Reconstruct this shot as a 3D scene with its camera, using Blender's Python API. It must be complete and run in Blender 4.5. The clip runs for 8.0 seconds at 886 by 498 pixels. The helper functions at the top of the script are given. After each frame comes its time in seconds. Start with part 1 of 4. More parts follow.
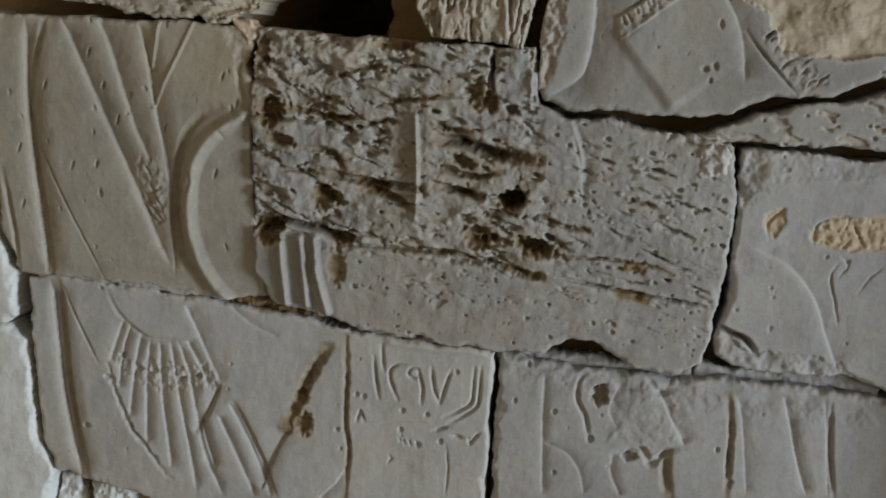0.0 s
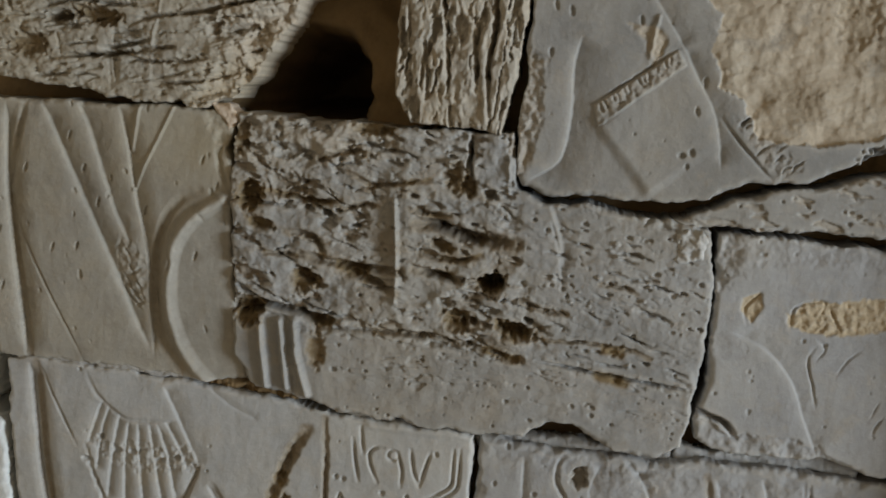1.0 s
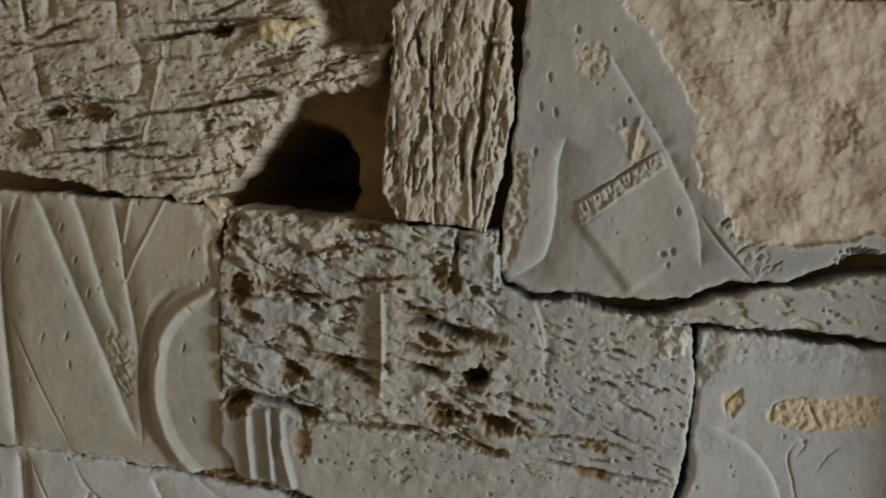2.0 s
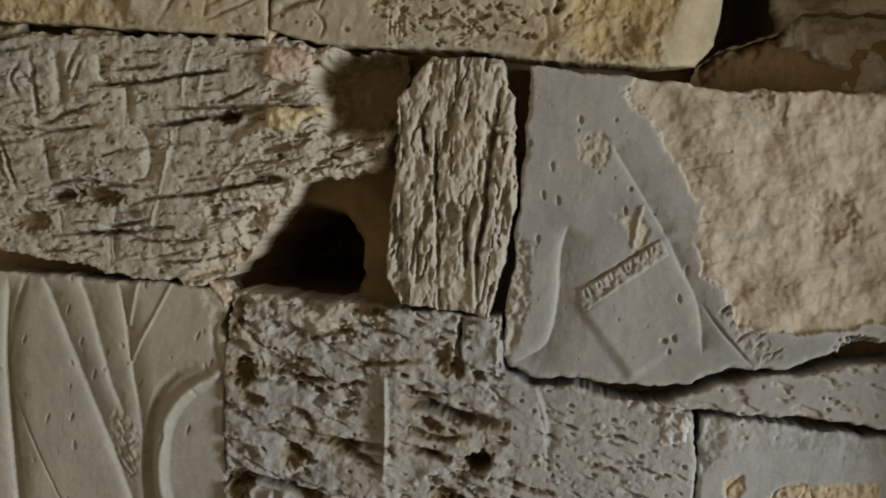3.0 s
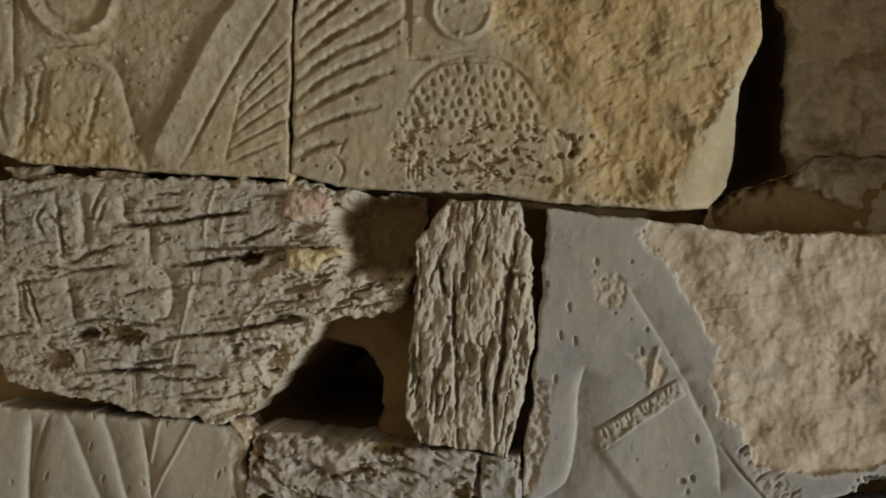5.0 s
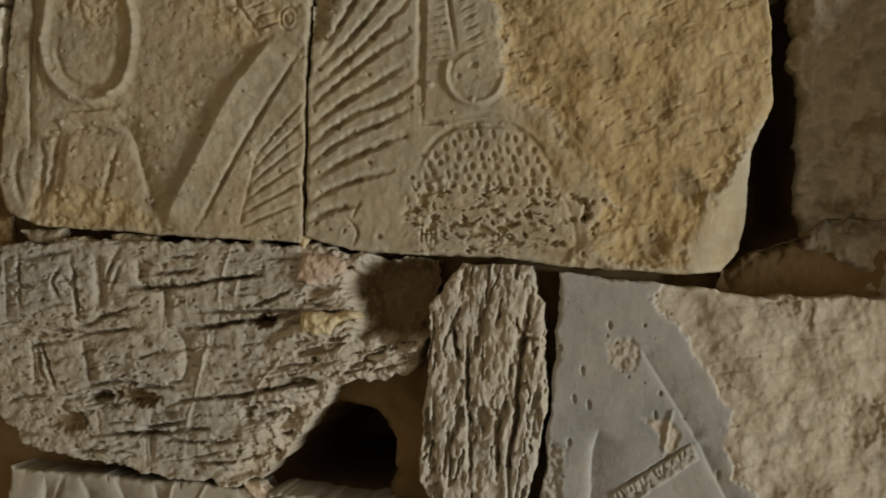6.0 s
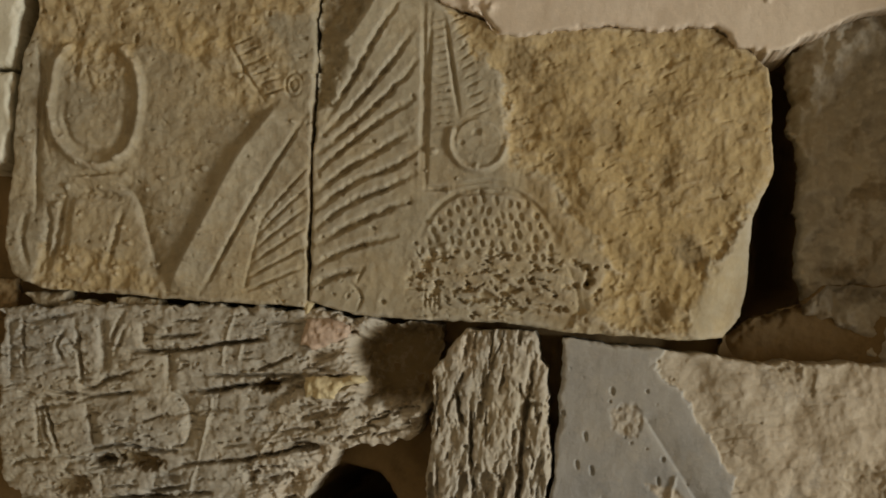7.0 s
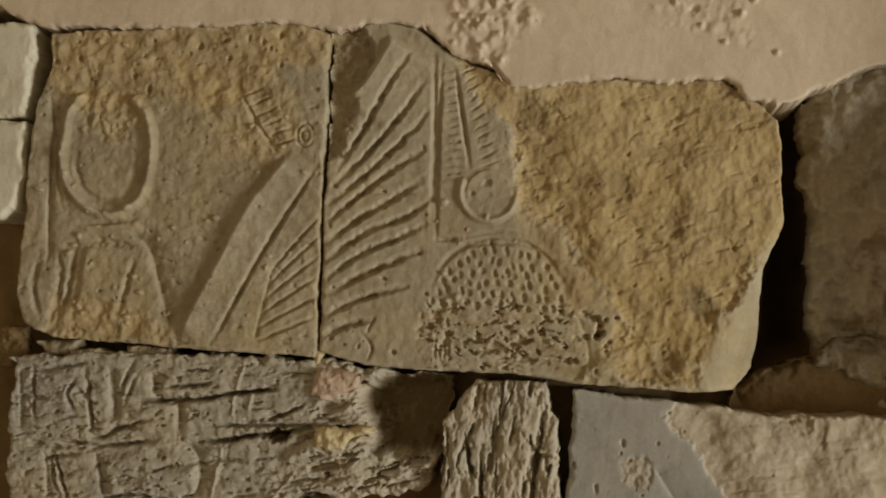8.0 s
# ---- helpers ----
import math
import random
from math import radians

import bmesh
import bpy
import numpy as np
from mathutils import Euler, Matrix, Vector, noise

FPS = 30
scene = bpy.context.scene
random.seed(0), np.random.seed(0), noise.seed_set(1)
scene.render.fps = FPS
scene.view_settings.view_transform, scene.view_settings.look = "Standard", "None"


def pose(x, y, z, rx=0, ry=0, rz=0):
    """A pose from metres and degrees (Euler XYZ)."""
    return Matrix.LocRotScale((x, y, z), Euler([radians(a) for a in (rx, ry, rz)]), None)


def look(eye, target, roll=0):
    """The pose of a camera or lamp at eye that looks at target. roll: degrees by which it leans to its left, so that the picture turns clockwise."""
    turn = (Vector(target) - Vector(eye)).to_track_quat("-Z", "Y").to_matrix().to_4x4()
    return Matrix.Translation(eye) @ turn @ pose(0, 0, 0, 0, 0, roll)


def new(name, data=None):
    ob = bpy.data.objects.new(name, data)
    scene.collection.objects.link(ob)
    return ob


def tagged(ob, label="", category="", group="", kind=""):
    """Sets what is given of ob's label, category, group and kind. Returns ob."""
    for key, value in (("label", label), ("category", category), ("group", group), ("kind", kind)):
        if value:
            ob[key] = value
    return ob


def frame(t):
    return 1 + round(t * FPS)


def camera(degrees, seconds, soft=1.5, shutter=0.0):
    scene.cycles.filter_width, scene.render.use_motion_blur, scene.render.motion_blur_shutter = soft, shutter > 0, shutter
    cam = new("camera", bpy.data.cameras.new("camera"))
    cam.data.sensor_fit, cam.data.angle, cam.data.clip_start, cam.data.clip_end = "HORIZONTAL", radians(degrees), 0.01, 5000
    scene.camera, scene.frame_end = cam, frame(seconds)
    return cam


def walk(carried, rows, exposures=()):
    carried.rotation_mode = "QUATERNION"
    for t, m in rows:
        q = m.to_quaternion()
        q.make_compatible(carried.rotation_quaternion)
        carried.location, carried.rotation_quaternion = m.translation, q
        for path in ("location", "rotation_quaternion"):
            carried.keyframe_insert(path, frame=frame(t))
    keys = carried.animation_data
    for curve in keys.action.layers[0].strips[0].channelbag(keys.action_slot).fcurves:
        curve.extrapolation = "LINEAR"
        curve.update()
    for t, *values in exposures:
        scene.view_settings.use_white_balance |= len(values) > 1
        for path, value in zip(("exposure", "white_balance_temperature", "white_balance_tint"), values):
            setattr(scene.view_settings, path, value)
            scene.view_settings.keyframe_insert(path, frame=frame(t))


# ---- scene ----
cam = camera(40.8, 8.0, soft=1.7)
METRES, EYE, TILT, LEAN, TURN = 0.335, 1.55, -10.2, -3.5, 7.2
ROWS = [
    (0.0, 0.0, 0.0, 0.0, 0.0, 0.0, -0.0),
    (0.5, 0.0181, -0.008, 0.0633, -0.3, 1.02, 0.07),
    (1.0, 0.0275, -0.0143, 0.1361, -0.59, 1.94, 0.02),
    (1.5, 0.0423, -0.0442, 0.2112, -1.0, 2.99, -0.12),
    (3.0, 0.0368, -0.1365, 0.4156, -0.97, 6.27, -0.48),
    (3.5, 0.0185, -0.1423, 0.4666, -0.81, 6.92, -0.65),
    (4.0, 0.0102, -0.1549, 0.5279, -0.66, 7.57, -0.65),
    (4.5, 0.0207, -0.1873, 0.5672, -0.49, 8.68, -0.31),
    (5.0, 0.0126, -0.2181, 0.6422, -0.39, 9.47, -0.28),
    (6.5, -0.0206, -0.2731, 0.7931, 0.02, 11.66, -0.23),
    (7.0, -0.0316, -0.2981, 0.8434, -0.22, 12.51, -0.3),
    (7.5, -0.0375, -0.3105, 0.882, -0.15, 13.22, -0.35),
    (8.0, -0.0456, -0.3224, 0.9158, 0.05, 13.83, -0.46),
]
walk(cam, [(t, pose(0, 0, EYE, TILT, LEAN, TURN) @ pose(METRES * x, METRES * y, METRES * z, 90 + pitch, roll, yaw)) for t, x, y, z, yaw, pitch, roll in ROWS],
     exposures=[(0.0, -0.13, 5450, 10), (1.5, -0.07, 5610, 10), (3.0, -0.05, 5765, 10), (4.0, -0.07, 5870, 10), (6.5, -0.19, 6350, 10), (8.0, -0.16, 6750, 10)])

# ---- world and light: daylight through the open doorway in the side wall ----
world = bpy.data.worlds.new("world")
scene.world = world
world.use_nodes = True
sky = world.node_tree.nodes.new("ShaderNodeTexSky")
sky.sky_type, sky.sun_disc = "NISHITA", False
sky.sun_elevation, sky.sun_rotation = radians(40), radians(150)
world.node_tree.nodes["Background"].inputs[1].default_value = 0.08
world.node_tree.links.new(sky.outputs[0], world.node_tree.nodes["Background"].inputs[0])

DOOR = (-1.9, -0.3, 0.0, 2.2)  # y from, y to, z from, z to, in the side wall
day = bpy.data.lights.new("doorway_daylight", "AREA")
day.shape, day.size, day.size_y = "RECTANGLE", DOOR[3] - DOOR[2] - 0.1, DOOR[1] - DOOR[0] - 0.1
day.energy, day.color = 285.0, (0.955, 0.985, 0.95)
lamp = new("doorway_daylight", day)
lamp.matrix_world = look((5.02, (DOOR[0] + DOOR[1]) / 2, (DOOR[2] + DOOR[3]) / 2), (0, (DOOR[0] + DOOR[1]) / 2, (DOOR[2] + DOOR[3]) / 2), 90)


# ---- materials ----
def surface(name, low, high, raw=None, dark=None, stain=None, grain=0.16, rough=0.9, scale=1.0, patch=(0.56, 0.78)):
    """Weathered stone, plaster or earth: two-scale colour, a raw-stone colour led by the attribute tone, fine relief."""
    m = bpy.data.materials.new(name)
    m.use_nodes = True
    t, N, L = m.node_tree, m.node_tree.nodes, m.node_tree.links
    bsdf = N["Principled BSDF"]
    bsdf.inputs["Roughness"].default_value = rough
    bsdf.inputs["Specular IOR Level"].default_value = 0.25
    geo = N.new("ShaderNodeTexCoord")

    def noise_node(s, detail, roughness=0.6):
        n = N.new("ShaderNodeTexNoise")
        n.inputs["Scale"].default_value, n.inputs["Detail"].default_value = s * scale, detail
        n.inputs["Roughness"].default_value = roughness
        L.new(geo.outputs["Object"], n.inputs["Vector"])
        return n.outputs["Fac"]

    def mix(fac, a, b):
        n = N.new("ShaderNodeMix")
        n.data_type = "RGBA"
        for socket, value in ((n.inputs["Factor"], fac), (n.inputs["A"], a), (n.inputs["B"], b)):
            if isinstance(value, bpy.types.NodeSocket):
                L.new(value, socket)
            else:
                socket.default_value = value if isinstance(value, float) else (*value, 1)
        return n.outputs["Result"]

    def ramp(value, a, b):
        n = N.new("ShaderNodeMapRange")
        n.inputs["From Min"].default_value, n.inputs["From Max"].default_value = a, b
        L.new(value, n.inputs["Value"])
        return n.outputs["Result"]

    colour = mix(ramp(noise_node(9, 5), 0.35, 0.65), low, high)
    if raw:
        tone = N.new("ShaderNodeAttribute")
        tone.attribute_name = "tone"
        add = N.new("ShaderNodeMath")
        add.operation = "ADD"
        L.new(tone.outputs["Fac"], add.inputs[0])
        L.new(ramp(noise_node(28, 6, 0.7), 0.3, 1.1), add.inputs[1])
        colour = mix(ramp(add.outputs[0], 0.28, 1.0), colour, raw)
        # negative tone: brown for dirt and for the warm shade inside hollows
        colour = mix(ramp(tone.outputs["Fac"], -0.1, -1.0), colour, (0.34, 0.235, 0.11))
    worn = N.new("ShaderNodeAttribute")
    worn.attribute_name = "wear"
    half = N.new("ShaderNodeMath")
    half.operation = "MULTIPLY"
    half.inputs[1].default_value = 0.2
    L.new(worn.outputs["Fac"], half.inputs[0])
    if stain:
        colour = mix(ramp(noise_node(4.5, 6, 0.65), 0.42, 0.9), colour, stain)
    if dark:
        colour = mix(ramp(noise_node(16, 7, 0.7), *patch), colour, dark)
    if raw:
        colour = mix(half.outputs[0], colour, (0.62, 0.57, 0.48))
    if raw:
        # brown for earth in pits, and for shade painted along cuts and crevices
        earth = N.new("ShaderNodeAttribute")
        earth.attribute_name = "soil_shade"
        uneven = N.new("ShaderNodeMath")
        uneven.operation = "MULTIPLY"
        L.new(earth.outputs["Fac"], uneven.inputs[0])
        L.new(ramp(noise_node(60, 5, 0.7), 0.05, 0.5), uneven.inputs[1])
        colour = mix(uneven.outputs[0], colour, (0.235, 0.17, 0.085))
    colour = mix(ramp(noise_node(170, 3), 0.25, 0.9), mix(grain, colour, (0.03, 0.025, 0.02)), colour)
    L.new(colour, bsdf.inputs["Base Color"])
    bump = N.new("ShaderNodeBump")
    bump.inputs["Strength"].default_value, bump.inputs["Distance"].default_value = 0.4, 0.0013
    L.new(noise_node(330, 4, 0.7), bump.inputs["Height"])
    L.new(bump.outputs["Normal"], bsdf.inputs["Normal"])
    return m


STONE = surface("carved_limestone", (0.34, 0.31, 0.255), (0.46, 0.425, 0.36), raw=(0.48, 0.395, 0.28), dark=(0.27, 0.235, 0.185), stain=(0.38, 0.31, 0.18))
COOL = surface("pale_limestone", (0.365, 0.352, 0.335), (0.455, 0.442, 0.425), raw=(0.50, 0.40, 0.26), dark=(0.29, 0.27, 0.24), stain=(0.43, 0.39, 0.31))
GREY = surface("grey_limestone", (0.305, 0.292, 0.268), (0.41, 0.393, 0.365), raw=(0.52, 0.43, 0.31), dark=(0.25, 0.232, 0.20), stain=(0.37, 0.32, 0.235))
CHALK = surface("chalky_limestone", (0.45, 0.437, 0.412), (0.55, 0.536, 0.51), raw=(0.55, 0.45, 0.31), dark=(0.36, 0.335, 0.29), stain=(0.49, 0.44, 0.34))
OLIVE = surface("weathered_limestone", (0.34, 0.308, 0.25), (0.47, 0.43, 0.355), raw=(0.51, 0.43, 0.32), dark=(0.26, 0.225, 0.17), stain=(0.39, 0.31, 0.18))
CREAM = surface("cream_limewash", (0.66, 0.61, 0.47), (0.74, 0.69, 0.55), dark=(0.55, 0.48, 0.34), grain=0.1)
WARM = surface("ochre_limestone", (0.375, 0.318, 0.215), (0.47, 0.40, 0.275), raw=(0.50, 0.375, 0.195), dark=(0.29, 0.205, 0.10), stain=(0.43, 0.295, 0.11), patch=(0.5, 0.8))
PLASTER = surface("pink_lime_plaster", (0.64, 0.52, 0.39), (0.72, 0.595, 0.455), dark=(0.55, 0.42, 0.29), grain=0.12)
WHITE = surface("whitewash", (0.70, 0.70, 0.66), (0.78, 0.78, 0.74), dark=(0.6, 0.58, 0.5), grain=0.1)
EARTH = surface("mud_mortar", (0.22, 0.145, 0.065), (0.29, 0.195, 0.09), dark=(0.10, 0.065, 0.03))
LUMP = surface("yellow_mortar", (0.56, 0.45, 0.25), (0.64, 0.53, 0.32), grain=0.15)
PINK = surface("pinkish_mortar", (0.52, 0.38, 0.28), (0.60, 0.46, 0.34), grain=0.15)
ROOM = surface("room_plaster", (0.42, 0.34, 0.23), (0.50, 0.41, 0.29), dark=(0.34, 0.27, 0.18))
FLOOR = surface("stone_floor", (0.30, 0.25, 0.18), (0.36, 0.30, 0.22), dark=(0.22, 0.18, 0.13))

# ---- numeric helpers for carved surfaces ----
STEP = 1.25  # the grain of the carved meshes, in millimetres


def perlin(x, y, seed=0):
    """Gradient noise, about -0.7 to 0.7."""
    xi, yi = np.floor(x).astype(np.int64), np.floor(y).astype(np.int64)
    fx, fy = x - xi, y - yi

    def corner(dx, dy):
        h = ((xi + dx) * 374761393 + (yi + dy) * 668265263 + seed * 2147483647) & 0xFFFFFFFF
        h = ((h ^ (h >> 13)) * 1274126177) & 0xFFFFFFFF
        a = (h ^ (h >> 16)) * (2 * np.pi / 4294967296.0)
        return np.cos(a) * (fx - dx) + np.sin(a) * (fy - dy)

    u, v = fx ** 3 * (fx * (fx * 6 - 15) + 10), fy ** 3 * (fy * (fy * 6 - 15) + 10)
    low = corner(0, 0) * (1 - u) + corner(1, 0) * u
    return low * (1 - v) + (corner(0, 1) * (1 - u) + corner(1, 1) * u) * v


def fbm(x, y, seed=0, octaves=4, gain=0.55):
    total, weight = 0, 1
    for k in range(octaves):
        total = total + weight * perlin(x * 2 ** k + 17 * k, y * 2 ** k - 31 * k, seed + k)
        weight *= gain
    return total


def smooth(a, b, x):
    t = np.clip((x - a) / (b - a), 0, 1)
    return t * t * (3 - 2 * t)


def spline(points, n=6):
    """A smooth line through points."""
    p = np.array([points[0], *points, points[-1]], float)
    out = []
    for i in range(1, len(p) - 2):
        for k in np.linspace(0, 1, n, endpoint=False):
            a, b, c, d = p[i - 1], p[i], p[i + 1], p[i + 2]
            out.append(0.5 * (2 * b + (c - a) * k + (2 * a - 5 * b + 4 * c - d) * k ** 2 + (3 * b - a - 3 * c + d) * k ** 3))
    return np.array([*out, p[-2]])


def near(x, z, line):
    """Distance to a line of points, and the same with a sign: positive on the side of growing x (below, for level lines)."""
    if line[0][1] < line[-1][1] - 1 or (abs(line[0][1] - line[-1][1]) <= 1 and line[0][0] > line[-1][0]):
        line = line[::-1]
    best, sign = np.full(x.shape, 1e9), np.ones(x.shape)
    for (ax, az), (bx, bz) in zip(line[:-1], line[1:]):
        dx, dz = bx - ax, bz - az
        k = np.clip(((x - ax) * dx + (z - az) * dz) / (dx * dx + dz * dz + 1e-9), 0, 1)
        d = np.hypot(x - ax - k * dx, z - az - k * dz)
        closer = d < best
        best = np.where(closer, d, best)
        sign = np.where(closer, np.where(dx * (z - az) - dz * (x - ax) >= 0, 1, -1), sign)
    return best, best * sign


def inside(x, z, poly):
    """Signed distance to a closed outline, positive inside."""
    best, count = np.full(x.shape, 1e9), np.zeros(x.shape, bool)
    for (ax, az), (bx, bz) in zip(poly, [*poly[1:], poly[0]]):
        dx, dz = bx - ax, bz - az
        k = np.clip(((x - ax) * dx + (z - az) * dz) / (dx * dx + dz * dz + 1e-9), 0, 1)
        best = np.minimum(best, np.hypot(x - ax - k * dx, z - az - k * dz))
        count ^= ((az > z) != (bz > z)) & (x < (bx - ax) * (z - az) / (bz - az if bz != az else 1e-9) + ax)
    return np.where(count, best, -best)


def ends_fade(x, z, line):
    """Fades a stroke out just before its two ends."""
    (ax, az), (bx, bz) = line[0], line[-1]
    t = ((x - ax) * (bx - ax) + (z - az) * (bz - az)) / ((bx - ax) ** 2 + (bz - az) ** 2 + 1e-9)
    return smooth(-0.01, 0.1, t) * smooth(1.01, 0.9, t)


def base(x):
    """The wall bulges a little: how far off its face lies, in millimetres."""
    return 1246 + 0.00004 * (x + 120) ** 2


class Slab:
    """A stone seen from the front: x and z in millimetres, h its relief towards the room, tone how raw its surface is,
    below zero a brown for dirt and shade in hollows.
    """

    def __init__(self, outline, lift=0, ragged=2.5, edge=6, seed=1, step=None, thick=90):
        p = np.array(outline, float)
        self.step, self.seed, self.thick = step or STEP, seed, thick
        lo, hi = p.min(0) - 8, p.max(0) + 8
        self.x, self.z = np.meshgrid(np.arange(lo[0], hi[0], self.step), np.arange(lo[1], hi[1], self.step))
        wx = ragged * (fbm(self.x / 45, self.z / 45, seed, 4, 0.65))
        wz = ragged * (fbm(self.x / 45, self.z / 45, seed + 50, 4, 0.65))
        self.d = inside(self.x + 1.6 * wx, self.z + 1.6 * wz, outline)
        self.h = np.full(self.x.shape, float(lift))
        self.h += 1.6 * fbm(self.x / 75, self.z / 75, seed + 3, 3) + 0.3 * fbm(self.x / 9, self.z / 13, seed + 4, 3)
        self.warps = None
        self.tone, self.soil_shade = np.zeros(self.x.shape), np.zeros(self.x.shape)
        r = np.maximum(edge * (1 + 1.3 * fbm(self.x / 30, self.z / 30, seed + 9, 3)), 1.2)
        k = np.clip(self.d / r, 0, 1)
        self.h -= r * (1 - np.sqrt(np.clip(1 - (1 - k) ** 2, 0, 1)))

    def window(self, pts, margin):
        p = np.array(pts, float)
        lo, hi = p.min(0) - margin, p.max(0) + margin
        i0, i1 = np.searchsorted(self.z[:, 0], (lo[1], hi[1]))
        j0, j1 = np.searchsorted(self.x[0], (lo[0], hi[0]))
        return slice(i0, i1), slice(j0, j1)

    def cut(self, pts, w, depth, side=0, curve=True, wild=0.7, soil_shade=0.0):
        """A chiselled line w wide and deep: a groove (side 0), or a step whose low side is x+ (1) or x- (-1). Negative depth: raised."""
        line = spline(pts) if curve and len(pts) > 2 else np.array(pts, float)
        win = self.window(line, w * (4 if side else 1.5) + 3)
        x, z = self.x[win], self.z[win]
        if not x.size:
            return
        x, z = x + wild * perlin(x / 9, z / 9, 71), z + wild * (perlin(x / 9, z / 9, 72) + 0.5 * perlin(x / 4, z / 4, 75))
        d, s = near(x, z, line)
        wear = 1 + (0.12 if side or depth < 0 else min(0.3 + 0.2 * wild, 0.9)) * fbm(x / 14, z / 14, 73, 2)
        if side == 0 and depth > 0:
            ends = np.minimum(np.hypot(x - line[0][0], z - line[0][1]), np.hypot(x - line[-1][0], z - line[-1][1]))
            wear = wear * (0.2 + 0.8 * smooth(0, 0.3 * np.hypot(*np.diff(line, axis=0).T).sum() + 1, ends))
        # browns the cut: earth in it, or the shade of its walls
        if soil_shade:
            self.soil_shade[win] += soil_shade * (1 - smooth(0.5, 1.4, d / w))
        if side == 0:
            self.h[win] -= depth * wear * (1 - smooth(0, 1, d / w))
        else:
            s, depth, fade = s * side, 0.88 * depth, ends_fade(x, z, line)
            self.h[win] -= 0.3 * depth * np.where(s < 0, np.exp(s / 5), 0)* fade
            self.h[win] -= fade * depth * wear * (0.3 + 0.7 * smooth(-0.2, 1.0, s)) * (s >= 0) * np.clip(1 - np.maximum(s, 0) / (1.9 * w), 0, 1) ** 2


    def swell(self, pts, a, w, rise):
        """A soft shoulder along a line: the side of growing x rises within a, then sinks back over w. Negative rise: a dip."""
        line = spline(pts)
        win = self.window(line, a + 3.5 * w)
        x, z = self.x[win], self.z[win]
        d, s = near(x, z, line)
        self.h[win] += rise * smooth(0, a, s) * np.exp(-np.maximum(s - a, 0) / w) * ends_fade(x, z, line)

    def pit(self, c, rx, rz, depth, ang=0.0, soil_shade=0.0):
        win = self.window([c], 1.5 * max(rx, rz) + 2)
        x, z = self.x[win] - c[0], self.z[win] - c[1]
        if not x.size:
            return
        u, v = x * math.cos(ang) + z * math.sin(ang), -x * math.sin(ang) + z * math.cos(ang)
        q = np.hypot(u / rx, v / rz) + 0.45 * perlin(self.x[win] / 6, self.z[win] / 6, 33)
        self.h[win] -= depth * (1 - smooth(0.45, 1.0, q))
        self.soil_shade[win] += soil_shade * (1 - smooth(0.5, 1.25, q))

    def pits(self, n, r, depth, seed, area=None, flat=1.0, ang=0.0):
        rng = random.Random(seed)
        lo, hi = (self.x[0, 0], self.z[0, 0]), (self.x[0, -1], self.z[-1, 0])
        if area:
            a = np.array(area, float)
            lo, hi = a.min(0), a.max(0)
        for _ in range(n):
            c = (rng.uniform(lo[0], hi[0]), rng.uniform(lo[1], hi[1]))
            k = rng.uniform(0.4, 1.25) ** 2
            if not area or inside(np.array([c[0]]), np.array([c[1]]), area)[0] > 0:
                self.pit(c, r * k * rng.uniform(0.8, 1.3), r * k * flat * rng.uniform(0.8, 1.3), depth * k, ang + rng.uniform(-0.3, 0.3))

    def mask(self, area, soft=4, warp=5):
        if area is None:
            return 1.0
        if self.warps is None:
            self.warps = fbm(self.x / 35, self.z / 35, 91, 4, 0.65), fbm(self.x / 35, self.z / 35, 92, 4, 0.65)
        wx, wz = self.warps
        return smooth(-soft, soft, inside(self.x + warp * 2 * wx, self.z + warp * 2 * wz, area))

    def flake(self, area, depth, tone=0.0, rough=0.0, size=20, soft=2.5, warp=5, seed=5):
        """An area where the skin has come off: lower, rawer and rougher."""
        m = self.mask(area, soft, warp)
        self.h -= m * (depth + rough * (fbm(self.x / size, self.z / size, seed, 4, 0.45)))
        self.tone += m * tone

    def stains(self, area, amount, size, seed, soft=8):
        """Brown earth stains with ragged rims."""
        n = fbm(self.x / size, self.z / size, seed, 5, 0.6)
        self.soil_shade += self.mask(area, soft) * amount * smooth(0.12, 0.45, n)

    def hollow(self, area, level, rough, size, soft, soil_shade, seed=6):
        """A smooth earth-filled hollow, sunk to a level below the face."""
        m = self.mask(area, soft)
        self.h = self.h * (1 - m) + m * (level + rough * fbm(self.x / size, self.z / size, seed, 3))
        self.soil_shade += m * soil_shade

    def bedded(self, amp, area=None, lx=26, lz=7, ang=-0.12, cracks=1.0, seed=11, soft=8, bias=0.05, tone=0.3, ledges=0.4):
        """Weathering along the bed of the stone: broken ledges, hollows and splits."""
        m = self.mask(area, soft)
        u = self.x * math.cos(ang) + self.z * math.sin(ang)
        v = -self.x * math.sin(ang) + self.z * math.cos(ang)
        u = u + 0.3 * lx * fbm(u / 22, v / 12, seed + 1, 3)
        v = v + 0.28 * lz * fbm(u / 24, v / 11, seed + 2, 3)
        n = fbm(u / lx, v / lz, seed, 3, 0.5)
        big = perlin(u / (3.2 * lx), v / (5 * lz), seed + 20)
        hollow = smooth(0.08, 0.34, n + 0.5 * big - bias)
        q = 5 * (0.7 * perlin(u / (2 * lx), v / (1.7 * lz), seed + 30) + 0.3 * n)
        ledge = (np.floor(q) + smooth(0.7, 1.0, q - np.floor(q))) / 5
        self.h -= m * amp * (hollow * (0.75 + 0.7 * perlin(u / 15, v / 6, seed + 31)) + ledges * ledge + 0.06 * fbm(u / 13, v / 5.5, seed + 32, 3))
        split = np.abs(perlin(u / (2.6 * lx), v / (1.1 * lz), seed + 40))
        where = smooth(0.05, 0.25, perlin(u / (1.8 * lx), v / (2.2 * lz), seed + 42))
